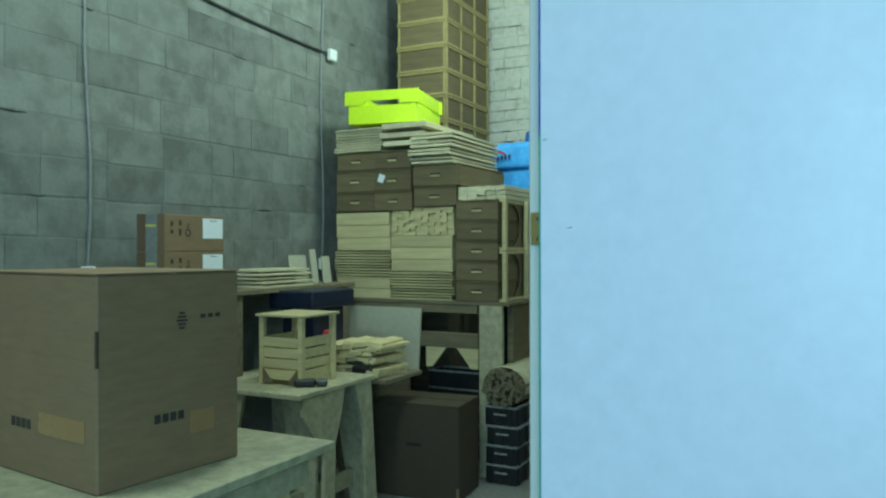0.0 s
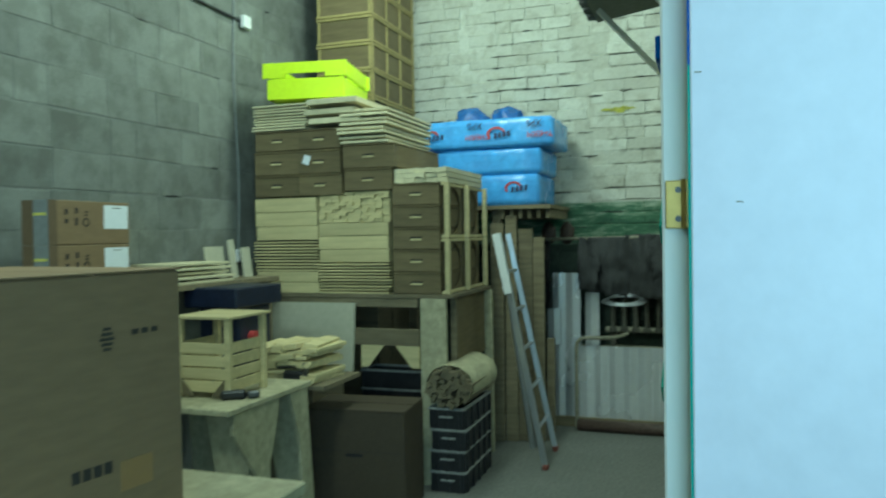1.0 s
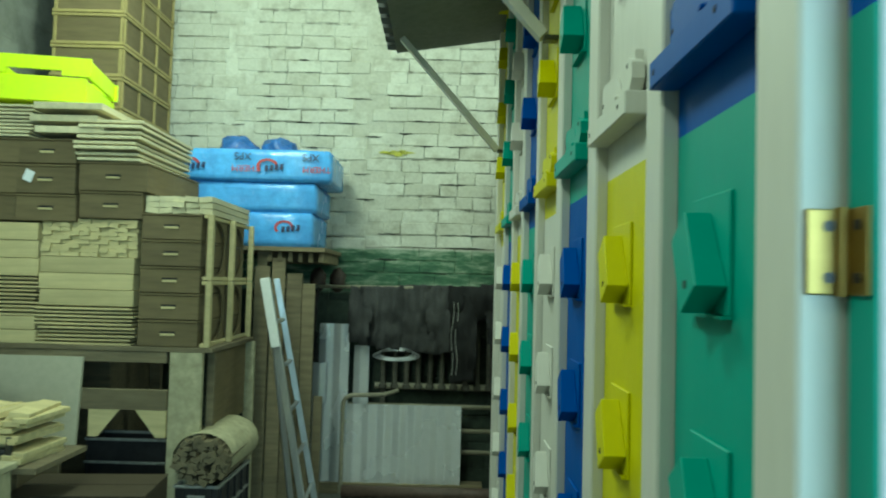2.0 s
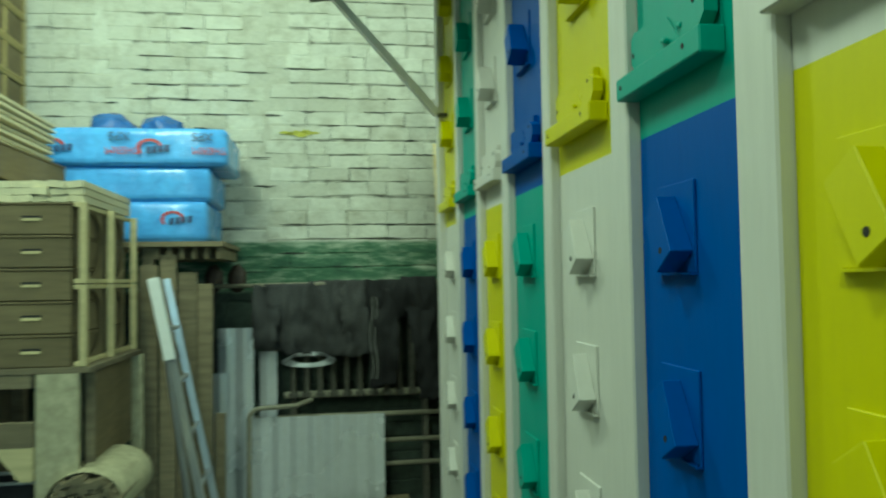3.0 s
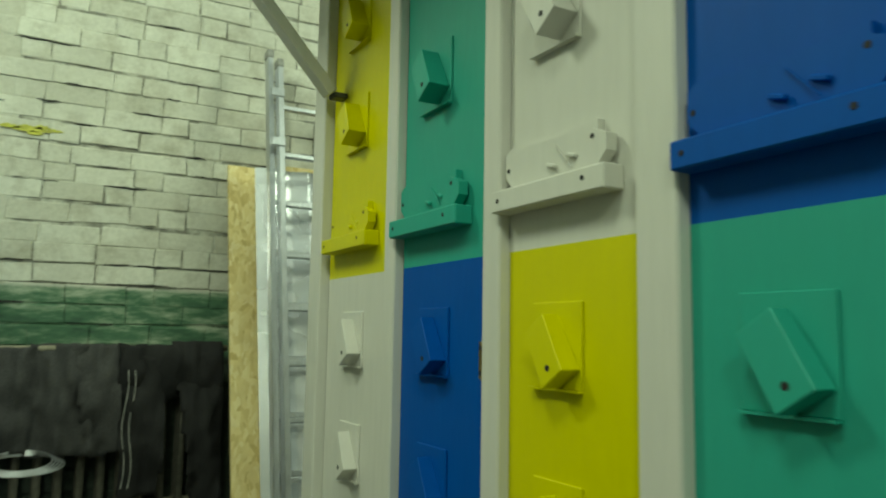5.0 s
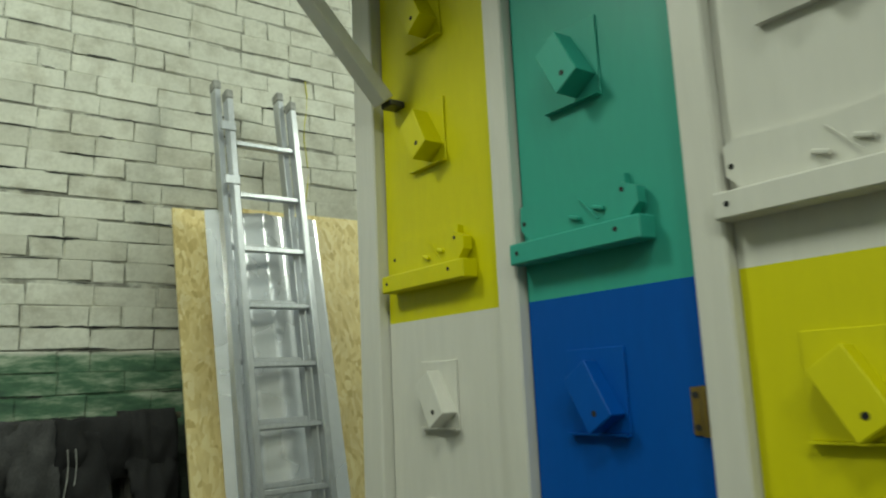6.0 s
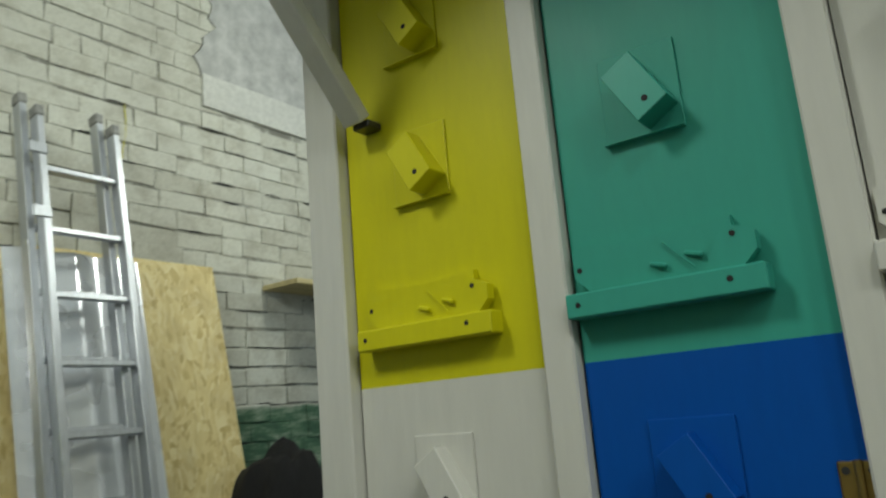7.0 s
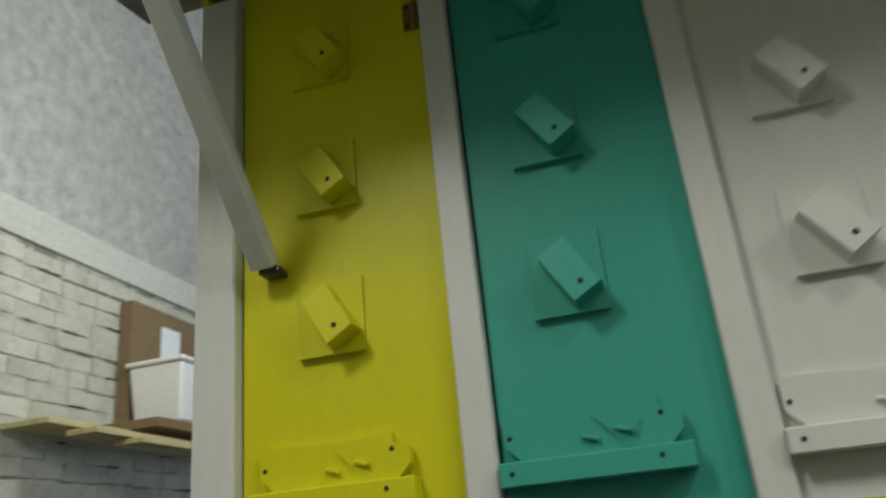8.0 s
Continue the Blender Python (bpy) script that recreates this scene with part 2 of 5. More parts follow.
def prism(bm, outline, depth, m=None):
    """A solid from an outline in the x-z plane, as deep as depth along y."""
    front = [bm.verts.new((x, 0, z)) for x, z in outline]
    back = [bm.verts.new((x, depth, z)) for x, z in outline]
    bm.faces.new(front)
    bm.faces.new(back[::-1])
    for i in range(len(front)):
        j = (i + 1) % len(front)
        bm.faces.new((front[j], front[i], back[i], back[j]))
    bmesh.ops.recalc_face_normals(bm, faces=bm.faces[:])
    if m:
        bmesh.ops.transform(bm, matrix=m, verts=front + back)
    return bm


def mesh_of(name, bm, material, smooth=False):
    data = bpy.data.meshes.new(name)
    bm.normal_update()
    bm.to_mesh(data)
    bm.free()
    data.materials.append(M[material])
    if smooth:
        for p in data.polygons:
            p.use_smooth = True
    return data


def part(name, bm, material, parent, label="", smooth=False):
    ob = new(name, mesh_of(name, bm, material, smooth))
    ob.parent = parent
    if label:
        ob["label"] = label
    return ob


def bar(name, dims, material, parent, bevel=0.002, label="", turn=None):
    return part(name, block(bmesh.new(), *dims, bevel=bevel, turn=turn), material, parent, label)


def piece(name, data, parent, m):
    """One more object on shared mesh data."""
    ob = new(name, data)
    ob.parent = parent
    ob.matrix_basis = m
    return ob


def thing(name, at, label, category, group="", kind="", turn=0):
    ob = new(name)
    ob.matrix_world = pose(*at, 0, 0, turn)
    ob.empty_display_size = 0.05
    return tagged(ob, label, category, group, kind)


def solid(name, dims, material, label, category="", kind="structure", bevel=0.0):
    ob = new(name, mesh_of(name, block(bmesh.new(), *dims, bevel=bevel), material))
    return tagged(ob, label, category or name.split("_")[0], kind=kind)


# ---------------------------------------------------------------- the hall
LEFT, BACK, RIGHT, REAR, TOP = -3.62, 6.83, 4.2, -3.2, 6.2
solid("floor", (LEFT - 0.3, RIGHT + 0.3, REAR - 0.3, BACK + 0.3, -0.2, 0), "concrete", "worn grey concrete floor of the workshop")
# out of view; added as a white reflector for the lamps
solid("ceiling", (LEFT - 0.3, RIGHT + 0.3, REAR - 0.3, BACK + 0.3, TOP, TOP + 0.2), "bounce_white", "unseen ceiling high above the workshop, white to bounce lamp light")
wall_west = solid("wall_west", (LEFT - 0.3, LEFT, REAR, BACK, 0, TOP), "mortar", "grey concrete block wall with rough mortar", "wall")
wall_north = solid("wall_north", (LEFT - 0.3, RIGHT + 0.3, BACK, BACK + 0.3, 0, TOP), "wash", "whitewashed brick wall with a green painted band", "wall")
solid("wall_east", (RIGHT, RIGHT + 0.3, REAR, BACK, 0, TOP), "plaster", "plain grey plastered wall", "wall")
belt = solid("concrete_belt", (0.98, RIGHT, BACK - 0.03, BACK - 0.0005, 3.47, 3.66), "belt", "smooth painted concrete belt above the brickwork", "beam")
solid("wall_south", (LEFT - 0.3, RIGHT + 0.3, REAR - 0.3, REAR, 0, TOP), "plaster", "plain grey plastered wall", "wall")

# rough plaster above the belt, its torn edge running up the bricks
torn = [(1.0 + 0.22 * noise.noise(Vector((0.0, 3.1 * z, 5.0))) + 0.07 * noise.noise(Vector((2.0, 14.0 * z, 1.0))), z) for z in (3.661 + 0.045 * k for k in range(57))]
plaster = new("upper_plaster", mesh_of("upper_plaster", prism(bmesh.new(), torn + [(RIGHT, torn[-1][1]), (RIGHT, 3.661)], 0.0215, pose(0, BACK - 0.022, 0)), "plaster"))
tagged(plaster, "rough grey plaster above the belt", "wall", kind="structure")

# ---------------------------------------------------------------- the bee pavilion
PLANE, FRONT = -0.513, -0.532   # painted panels; faces of the posts
SPLIT = 1.756                   # where the two colours of a panel meet
LOW, HIGH = 0.14, 2.98
FAR = (4.418, 4.013, 3.640, 3.279, 2.910, 2.509, 2.130, 1.752)    # far edges of the painted columns
NEAR = (4.062, 3.690, 3.347, 2.965, 2.579, 2.208, 1.822, 1.478)   # near edges
GAPS = (0.003, 0.004, 0.0015, 0.001, 0.003, 0.003, 0.001, 0.003)   # door gap at each far edge
HOLES = (4.234, 3.857, 3.498, 3.137, 2.742, 2.372, 1.988, 1.610)  # line of the entrance holes
TRAYS = (4.388, 4.010, 3.642, 3.276, 2.892, 2.512, 2.132, 1.754)  # far ends of the feeder ledges
PAIRS = [("yellow", "white"), ("teal", "blue"), ("white", "yellow"), ("blue", "teal")] * 2
WORDS = {"yellow": "yellow", "white": "white", "teal": "teal green", "blue": "dark blue"}

pavilion = thing("bee_pavilion", (0, 0, 0), "long wooden bee pavilion with colour-painted hive fronts and white posts", "bee house")
part("body", block(bmesh.new(), PLANE + 0.02, 1.35, 1.402, 4.49, LOW, HIGH), "white", pavilion)
for far, near, gap, (upper, lower) in zip(FAR, NEAR, GAPS, PAIRS):
    bar("upper_panel", (PLANE, PLANE + 0.018, near, far - gap, SPLIT, HIGH), upper, pavilion, 0.0, WORDS[upper] + " painted hive front")
    bar("lower_panel", (PLANE, PLANE + 0.018, near, far - gap, LOW, SPLIT), lower, pavilion, 0.0, WORDS[lower] + " painted hive front")
    bar("door_gap", (PLANE + 0.012, PLANE + 0.0195, far - gap, far, LOW, HIGH), "dark", pavilion, 0.0, "dark gap beside the hive front")
bar("post", (FRONT - 0.006, PLANE + 0.02, 4.4185, 4.493, LOW, 2.775), "white", pavilion, 0.003)
for far, near in zip(FAR[1:], NEAR):
    bar("post", (FRONT, PLANE + 0.02, far + 0.0005, near - 0.0005, LOW, HIGH - 0.06), "white", pavilion, 0.003)
bar("post", (PLANE - 0.022, PLANE + 0.02, 1.4025, 1.4775, LOW, HIGH - 0.06), "white", pavilion, 0.003)
bar("edge_strip", (PLANE - 0.004, PLANE + 0.03, 4.4935, 4.505, LOW, HIGH), "yellow", pavilion, 0.0, "yellow painted edge of the end wall")


def visor(at_y, at_z, colour, parent, out, drop):
    """An entrance block set aslant on a thin plate, with a landing slat and a screw hole; at_y, at_z: the hole."""
    turn = pose(0, at_y + 0.013, at_z + 0.021, -33 + random.uniform(-3, 3), 0, 0)
    wedge = block(bmesh.new(), PLANE - out, PLANE - 0.004, -0.025, 0.025, -0.043, 0.046, 0.0012)
    for v in wedge.verts:
        if v.co.x < PLANE - out * 0.6:
            v.co.x += 0.14 * out * (v.co.z + 0.046) / 0.092
    bmesh.ops.transform(wedge, matrix=turn, verts=wedge.verts[:])
    block_ob = part("entrance_block", wedge, colour, parent)
    bar("backing_plate", (PLANE - 0.0042, PLANE, at_y - 0.034, at_y + 0.074, at_z - drop, at_z + 0.09), colour, block_ob, 0.001)
    bar("landing_slat", (PLANE - 0.011, PLANE, at_y - 0.034, at_y + 0.076, at_z - drop - 0.003, at_z - drop), colour, block_ob, 0.0)
    face = PLANE - out * 0.967
    part("screw_hole", rod(bmesh.new(), (face + 0.008, at_y, at_z), (face - 0.0008, at_y, at_z), 0.0045, 10), "dark", block_ob)


def tray(y0, colour, parent):
    """A feeder ledge: long bar, thin upper board with a chamfered end, skewed end block, pegs, a thin wire and screws."""
    z0, length = 1.813, 0.258
    out, back = PLANE - 0.034, PLANE - 0.012
    ledge = bar("feeder_ledge", (out, PLANE, y0 - length, y0, z0, z0 + 0.033), colour, parent, 0.002)
    upper = prism(bmesh.new(), [(0.03, 0.0), (0.008, 0.022), (0.008, 0.058), (0.02, 0.066), (0.13, 0.060), (0.222, 0.066), (0.222, 0.0)], 0.012)
    bmesh.ops.transform(upper, matrix=pose(back, y0, z0 + 0.0335, 0, 0, -90), verts=upper.verts[:])
    part("upper_board", upper, colour, ledge)
    bracket = prism(bmesh.new(), [(0.186, 0.0), (0.204, 0.040), (0.222, 0.052), (0.250, 0.040), (0.250, 0.018), (0.232, 0.0)], 0.018)
    bmesh.ops.transform(bracket, matrix=pose(back - 0.011, y0, z0 + 0.0335, 0, 0, -90), verts=bracket.verts[:])
    part("end_block", bracket, colour, ledge)
    for dy, dz in ((0.128, 0.054), (0.174, 0.060)):
        peg = block(bmesh.new(), -0.007, 0.0, -0.012, 0.012, -0.003, 0.003, 0.0015)
        bmesh.ops.transform(peg, matrix=pose(back, y0 - dy, z0 + dz, 16, 0, -12), verts=peg.verts[:])
        part("peg", peg, colour, ledge)
    part("wire", rod(bmesh.new(), (back - 0.002, y0 - 0.135, z0 + 0.082), (back - 0.004, y0 - 0.172, z0 + 0.044), 0.001, 6), colour, ledge)
    for dy, dz, face in ((0.016, 0.066, back), (0.018, 0.017, out), (0.216, 0.019, out), (0.224, 0.074, back - 0.011)):
        part("screw", rod(bmesh.new(), (face + 0.005, y0 - dy, z0 + dz), (face - 0.0007, y0 - dy, z0 + dz), 0.0038, 8), "dark", ledge)


for hole, end, (upper, lower) in zip(HOLES, TRAYS, PAIRS):
    for k in range(4):
        visor(hole + 0.002, 2.078 + 0.249 * k, upper, pavilion, 0.047, 0.033)
    tray(end, upper, pavilion)
    for k in range(6):
        visor(hole, 1.586 - 0.243 * k, lower, pavilion, 0.036, 0.029)


def hinge(x, y, z, parent):
    leaf = bar("hinge", (x - 0.003, x, y - 0.021, y + 0.021, z - 0.03, z + 0.03), "brass", parent, 0.002, "small brass butt hinge")
    part("hinge_pin", rod(bmesh.new(), (x - 0.005, y, z - 0.031), (x - 0.005, y, z + 0.031), 0.0045, 10), "brass", leaf)
    for dy in (-0.013, 0.013):
        for dz in (-0.02, 0.02):
            part("screw", rod(bmesh.new(), (x - 0.002, y + dy, z + dz), (x - 0.0045, y + dy, z + dz), 0.0045, 8), "steel", leaf)


leaf = bar("hinge", (PLANE - 0.0175, PLANE + 0.008, 1.3985, 1.4024, 1.58, 1.64), "brass", pavilion, 0.001, "small brass butt hinge")
bar("hinge_leaf", (PLANE + 0.008, PLANE + 0.0105, 1.368, 1.396, 1.58, 1.64), "brass", leaf, 0.0008)
part("hinge_pin", rod(bmesh.new(), (PLANE + 0.006, 1.396, 1.579), (PLANE + 0.006, 1.396, 1.641), 0.0045, 10), "brass", leaf)
for dz in (1.592, 1.628):
    part("screw", rod(bmesh.new(), (PLANE - 0.002, 1.399, dz), (PLANE - 0.002, 1.3972, dz), 0.0042, 8), "steel", leaf)
    part("screw", rod(bmesh.new(), (PLANE + 0.009, 1.38, dz), (PLANE + 0.0068, 1.38, dz), 0.004, 8), "steel", leaf)
hinge(PLANE, 3.702, 1.588, pavilion)
hinge(PLANE, 4.074, 2.637, pavilion)

# the end door: white face, its edge in the colours of the last column
door = thing("door_1", (0, 0, 0), "wide white-painted end door of the bee pavilion", "door", kind="structure")
bar("door_leaf", (PLANE + 0.014, 1.35, 1.362, 1.397, LOW, HIGH), "door_white", door, 0.002)
bar("door_edge", (PLANE + 0.011, PLANE + 0.0137, 1.3635, 1.397, LOW, 1.775), "teal", door, 0.0, "teal painted door edge")
bar("door_edge", (PLANE + 0.011, PLANE + 0.0137, 1.3635, 1.397, 1.775, HIGH), "blue", door, 0.0, "dark blue painted door edge")
for x, z in ((-0.49, 1.765), (-0.445, 1.61)):
    bar("nail_mark", (x - 0.004, x + 0.004, 1.3614, 1.3625, z - 0.0009, z + 0.0009), "pipe", door, 0.0)

# eaves on struts
roof = bmesh.new()
prism(roof, [(0, 0.0), (-0.55, -0.085), (-0.55, -0.045), (0, 0.05)], 3.43, pose(PLANE + 0.02, 1.22, 2.815))
part("eave", roof, "roof", pavilion, "grey-green underside of the roof eave")
fascia = bmesh.new()
for k in range(27):
    block(fascia, PLANE - 0.572, PLANE - 0.53, 1.22 + 0.127 * k, 1.22 + 0.127 * k + 0.08, 2.73, 2.82, 0.0)
block(fascia, PLANE - 0.558, PLANE - 0.53, 1.22, 4.65, 2.765, 2.85)
part("fascia", fascia, "dark_roof", pavilion, "dark ribbed sheet edge of the roof")
for y in (4.357, 2.74):
    strut = bmesh.new()
    a, b = Vector((FRONT - 0.016, y, 2.20)), Vector((-1.0, y + 0.015, 2.715))
    length = (b - a).length
    block(strut, -0.021, 0.021, -0.014, 0.014, 0, length, 0.002)
    bmesh.ops.transform(strut, matrix=Matrix.Translation(a) @ (b - a).to_track_quat("Z", "Y").to_matrix().to_4x4(), verts=strut.verts[:])
    strut_ob = part("strut", strut, "white", pavilion)
    bar("strut_bracket", (FRONT - 0.016, PLANE, y - 0.024, y + 0.012, 2.187, 2.2), "steel", strut_ob, 0.002)

# ---------------------------------------------------------------- storage rack and its load
SX0, SX1, SY0, SY1, SZ = -3.42, -2.0, 4.87, 5.74, 1.205
UP = 0.06   # the load above the deck is given from a deck at 1.145
rack = thing("storage_rack", (0, 0, 0), "rough timber storage rack loaded with hive boxes and planks", "rack")
bar("deck", (SX0, SX1 + 0.02, SY0, SY1, SZ - 0.025, SZ), "pine_old", rack)
bar("front_beam", (SX0, -2.22, SY0 + 0.01, SY0 + 0.05, SZ - 0.085, SZ - 0.026), "pine_old", rack)
for x, y in ((-2.2, SY0), (-3.38, SY0), (-3.38, SY1 - 0.05), (-2.02, SY1 - 0.05)):
    bar("leg", (x, x + (0.17 if (x, y) == (-2.2, SY0) else 0.06), y, y + 0.035, 0.0, SZ - 0.026), "bench", rack)
bar("side_panel", (-2.03, -2.012, SY0 + 0.16, SY1 - 0.06, 0.74, SZ - 0.03), "hive", rack, 0.002, "brown side board under the deck")
bar("side_post", (-2.04, -2.0, SY0 + 0.12, SY0 + 0.155, 0.0, SZ - 0.03), "pine_old", rack)
bar("rail", (-2.72, -2.2, SY0 - 0.03, SY0 - 0.001, 0.88, 0.985), "pine_old", rack)
for x, s in ((-2.2, -1), (-2.6, 1)):
    brace = bmesh.new()
    prism(brace, [(0, 0), (0.16 * s, 0.0), (0.05 * s, -0.14), (0.0, -0.14)], 0.02, pose(x, SY0 - 0.028, 0.88))
    part("brace", brace, "pine", rack)


def plank_stack(name, x0, x1, y0, y1, z0, z1, count, material, label, jitter=0.012, group="plank stacks"):
    """A stack of boards, each a part of its own, a little out of line."""
    ob = thing(name, ((x0 + x1) / 2, (y0 + y1) / 2, z0), label, "planks", group)
    w, d, h = x1 - x0, y1 - y0, (z1 - z0) / count
    data = mesh_of("plank", block(bmesh.new(), -w / 2, w / 2, -d / 2, d / 2, 0, h * 0.56, 0.002), material)
    for k in range(count):
        piece("plank", data, ob, pose(random.uniform(-jitter, jitter), random.uniform(-jitter, jitter), k * h, 0, random.uniform(-0.25, 0.25), random.uniform(-0.6, 0.6)))
    return ob


def flat_bundle(x0, x1, y0, y1, z0, z1, material, label):
    """A bundle of boards set on edge, seen on its wide faces."""
    ob = thing("board_bundle", ((x0 + x1) / 2, (y0 + y1) / 2, z0), label, "boards", "plank stacks")
    w, d, h = x1 - x0, y1 - y0, z1 - z0
    rows = max(2, round(h / 0.085))
    data = mesh_of("board", block(bmesh.new(), -w / 2, w / 2, 0, d, 0, h / rows - 0.003, 0.002), material)
    for k in range(rows):
        piece("board", data, ob, pose(random.uniform(-0.006, 0.006), -d / 2 + random.uniform(0, 0.008), k * h / rows, 0, 0, random.uniform(-0.5, 0.5)))
    return ob


def rough_ends(x0, x1, y0, y1, z0, z1, material, label, size=0.022):
    """Off-cuts stacked so that their broken end grain shows."""
    ob = thing("offcut_stack", ((x0 + x1) / 2, (y0 + y1) / 2, z0), label, "wood", "plank stacks")
    bm = bmesh.new()
    nx, nz = max(2, int((x1 - x0) / (size * 2.2))), max(2, int((z1 - z0) / size))
    for i in range(nx):
        for k in range(nz):
            w, h = (x1 - x0) / nx, (z1 - z0) / nz
            cx, cz = -(x1 - x0) / 2 + (i + 0.5) * w, (k + 0.5) * h
            front = -(y1 - y0) / 2 + random.uniform(0, 0.03)
            block(bm, cx - w * 0.48, cx + w * 0.48, front, (y1 - y0) / 2, cz - h * 0.47, cz + h * 0.47, 0, Matrix.Translation((cx, 0, cz)) @ pose(0, 0, 0, 0, random.uniform(-7, 7), 0) @ Matrix.Translation((-cx, 0, -cz)))
    part("offcut_filling", bm, material, ob)["kind"] = "stuff"
    return ob


y0, y1 = SY0 + 0.02, SY1 - 0.06
flat_bundle(-3.40, -2.93, y0, y1, SZ, 1.29 + UP, "pine", "pale pine boards bundled on the storage rack")
plank_stack("plank_stack", -3.42, -2.925, y0, y1, 1.29 + UP, 1.50 + UP, 10, "pine", "thin pine boards stacked flat on the rack")
flat_bundle(-3.40, -2.93, y0, y1, 1.50 + UP, 1.785 + UP, "pine", "pale pine boards bundled on the storage rack")
plank_stack("plank_stack", -2.92, -2.41, y0, y1, SZ, 1.35 + UP, 10, "pine", "thin pine boards stacked flat on the rack")
flat_bundle(-2.92, -2.42, y0, y1, 1.35 + UP, 1.61 + UP, "pine", "pale pine boards bundled on the storage rack")
rough_ends(-2.92, -2.41, y0, y1, 1.61 + UP, 1.81 + UP, "pine", "rough pine off-cuts stacked with broken ends out")


def hive_box(x0, x1, ya, yb, z0, z1, turn=0.0):
    """A low brown hive super: box, thin lid line and a cut handle slot at the front."""
    ob = thing("hive_box", ((x0 + x1) / 2, (ya + yb) / 2, z0), "brown hive box with a cut hand slot, stacked on the rack", "box", "brown hive boxes", turn=turn)
    w, d, h = (x1 - x0) / 2 - 0.003, (yb - ya) / 2, z1 - z0
    bar("box_body", (-w, w, -d, d, 0.002, h - 0.014), "hive", ob, 0.004)
    bar("rim", (-w - 0.002, w + 0.002, -d - 0.003, d, h - 0.012, h - 0.002), "hive", ob, 0.002)
    bar("hand_slot", (-0.04, 0.04, -d - 0.001, -d + 0.01, h * 0.50, h * 0.50 + 0.012), "dark", ob, 0.0, "dark hand slot")
    bar("slot_lip", (-0.038, 0.038, -d - 0.007, -d - 0.001, h * 0.50 - 0.012, h * 0.50 + 0.001), "pine", ob, 0.002, "worn pale slot edge")
    return ob


for z0, z1 in ((1.79 + UP, 1.935 + UP), (1.935 + UP, 2.095 + UP)):
    for x0, x1 in ((-3.40, -3.06), (-3.06, -2.735), (-2.725, -2.385)):
        wide = 0.035 if (z0 > 1.96 and x0 > -2.8) else 0
        hive_box(x0, x1 + wide, y0 - 0.01, y1, z0 + (0.022 if x0 > -2.93 else 0), z1 + (0.022 if x0 > -2.93 else 0.0), random.uniform(-1.2, 1.2))
for x0, x1 in ((-3.40, -3.06), (-3.06, -2.735)):
    hive_box(x0, x1, y0, y1, 2.098 + UP + (0.022 if x0 > -3.06 else 0), 2.235 + UP + (0.022 if x0 > -3.06 else 0), random.uniform(-1.5, 1.5))
label = thing("paper_label", (-2.99, y0 - 0.017, 2.03 + UP), "small white paper label stuck on a brown box", "label")
bar("sheet", (-0.025, 0.025, -0.001, 0.0005, -0.03, 0.03), "paper", label, 0.0, turn=pose(0, 0, 0, 0, 22, 0))
plank_stack("plank_stack", -3.41, -3.0, y0, y1, 2.24 + UP, 2.42 + UP, 9, "pine_pale", "thin sawn boards stacked crosswise on the boxes")
plank_stack("plank_stack", -2.985, -2.62, y0 - 0.02, y1, 2.262 + UP, 2.45 + UP, 3, "pine_pale", "thick pale planks stacked on the boxes", 0.02)
plank_stack("plank_stack", -2.735, -2.40, y0 - 0.04, y1, 2.12 + UP, 2.35 + UP, 8, "pine_pale", "pale planks stacked on a brown hive box", 0.02)
for k in range(5):
    hive_box(-2.385, -2.06, y0 - 0.01, y1, SZ + 0.141 * k, SZ + 0.141 * (k + 1))
rough_ends(-2.38, -2.02, y0, y1, SZ + 0.708, SZ + 0.80, "pine_pale", "pale wood slats lying on the box stack", 0.03)


def frame_box(x, z0, z1):
    """An open hive frame with a cut round opening behind its battens."""
    ob = thing("open_hive_body", (x, SY0, z0), "open pine hive frame with a large round opening", "frame", "hive frames")
    h, d = z1 - z0, SY1 - SY0
    for y in (0.0, d * 0.47, d - 0.035):
        bar("upright", (0.022, 0.05, y, y + 0.035, 0.0, h - 0.002), "pine", ob)
    for z in (0.0, h - 0.022):
        bar("batten", (0.0, 0.021, 0.0, d, z, z + 0.02), "pine", ob)
    ring = bmesh.new()
    for c in (0.26, 0.70):
        outer, inner = [], []
        for k in range(24):
            a = 2 * math.pi * k / 24
            ca, sa = math.cos(a), math.sin(a)
            s = 1 / max(abs(ca), abs(sa))
            outer.append(ring.verts.new((0.008, d * c + 0.17 * ca * s, h / 2 + (h / 2 - 0.022) * sa * s)))
            inner.append(ring.verts.new((0.008, d * c + 0.158 * ca, h / 2 + (h / 2 - 0.030) * sa)))
        for k in range(24):
            j = (k + 1) % 24
            ring.faces.new((outer[k], outer[j], inner[j], inner[k]))
    extr = bmesh.ops.extrude_face_region(ring, geom=ring.faces[:])["geom"]
    bmesh.ops.translate(ring, vec=(-0.01, 0, 0), verts=[v for v in extr if isinstance(v, bmesh.types.BMVert)])
    bmesh.ops.recalc_face_normals(ring, faces=ring.faces[:])
    part("ring_panel", ring, "hive", ob, "brown panel with a round opening")
    return ob


frame_box(-2.05, SZ + 0.002, SZ + 0.353)
frame_box(-2.05, SZ + 0.355, SZ + 0.705)


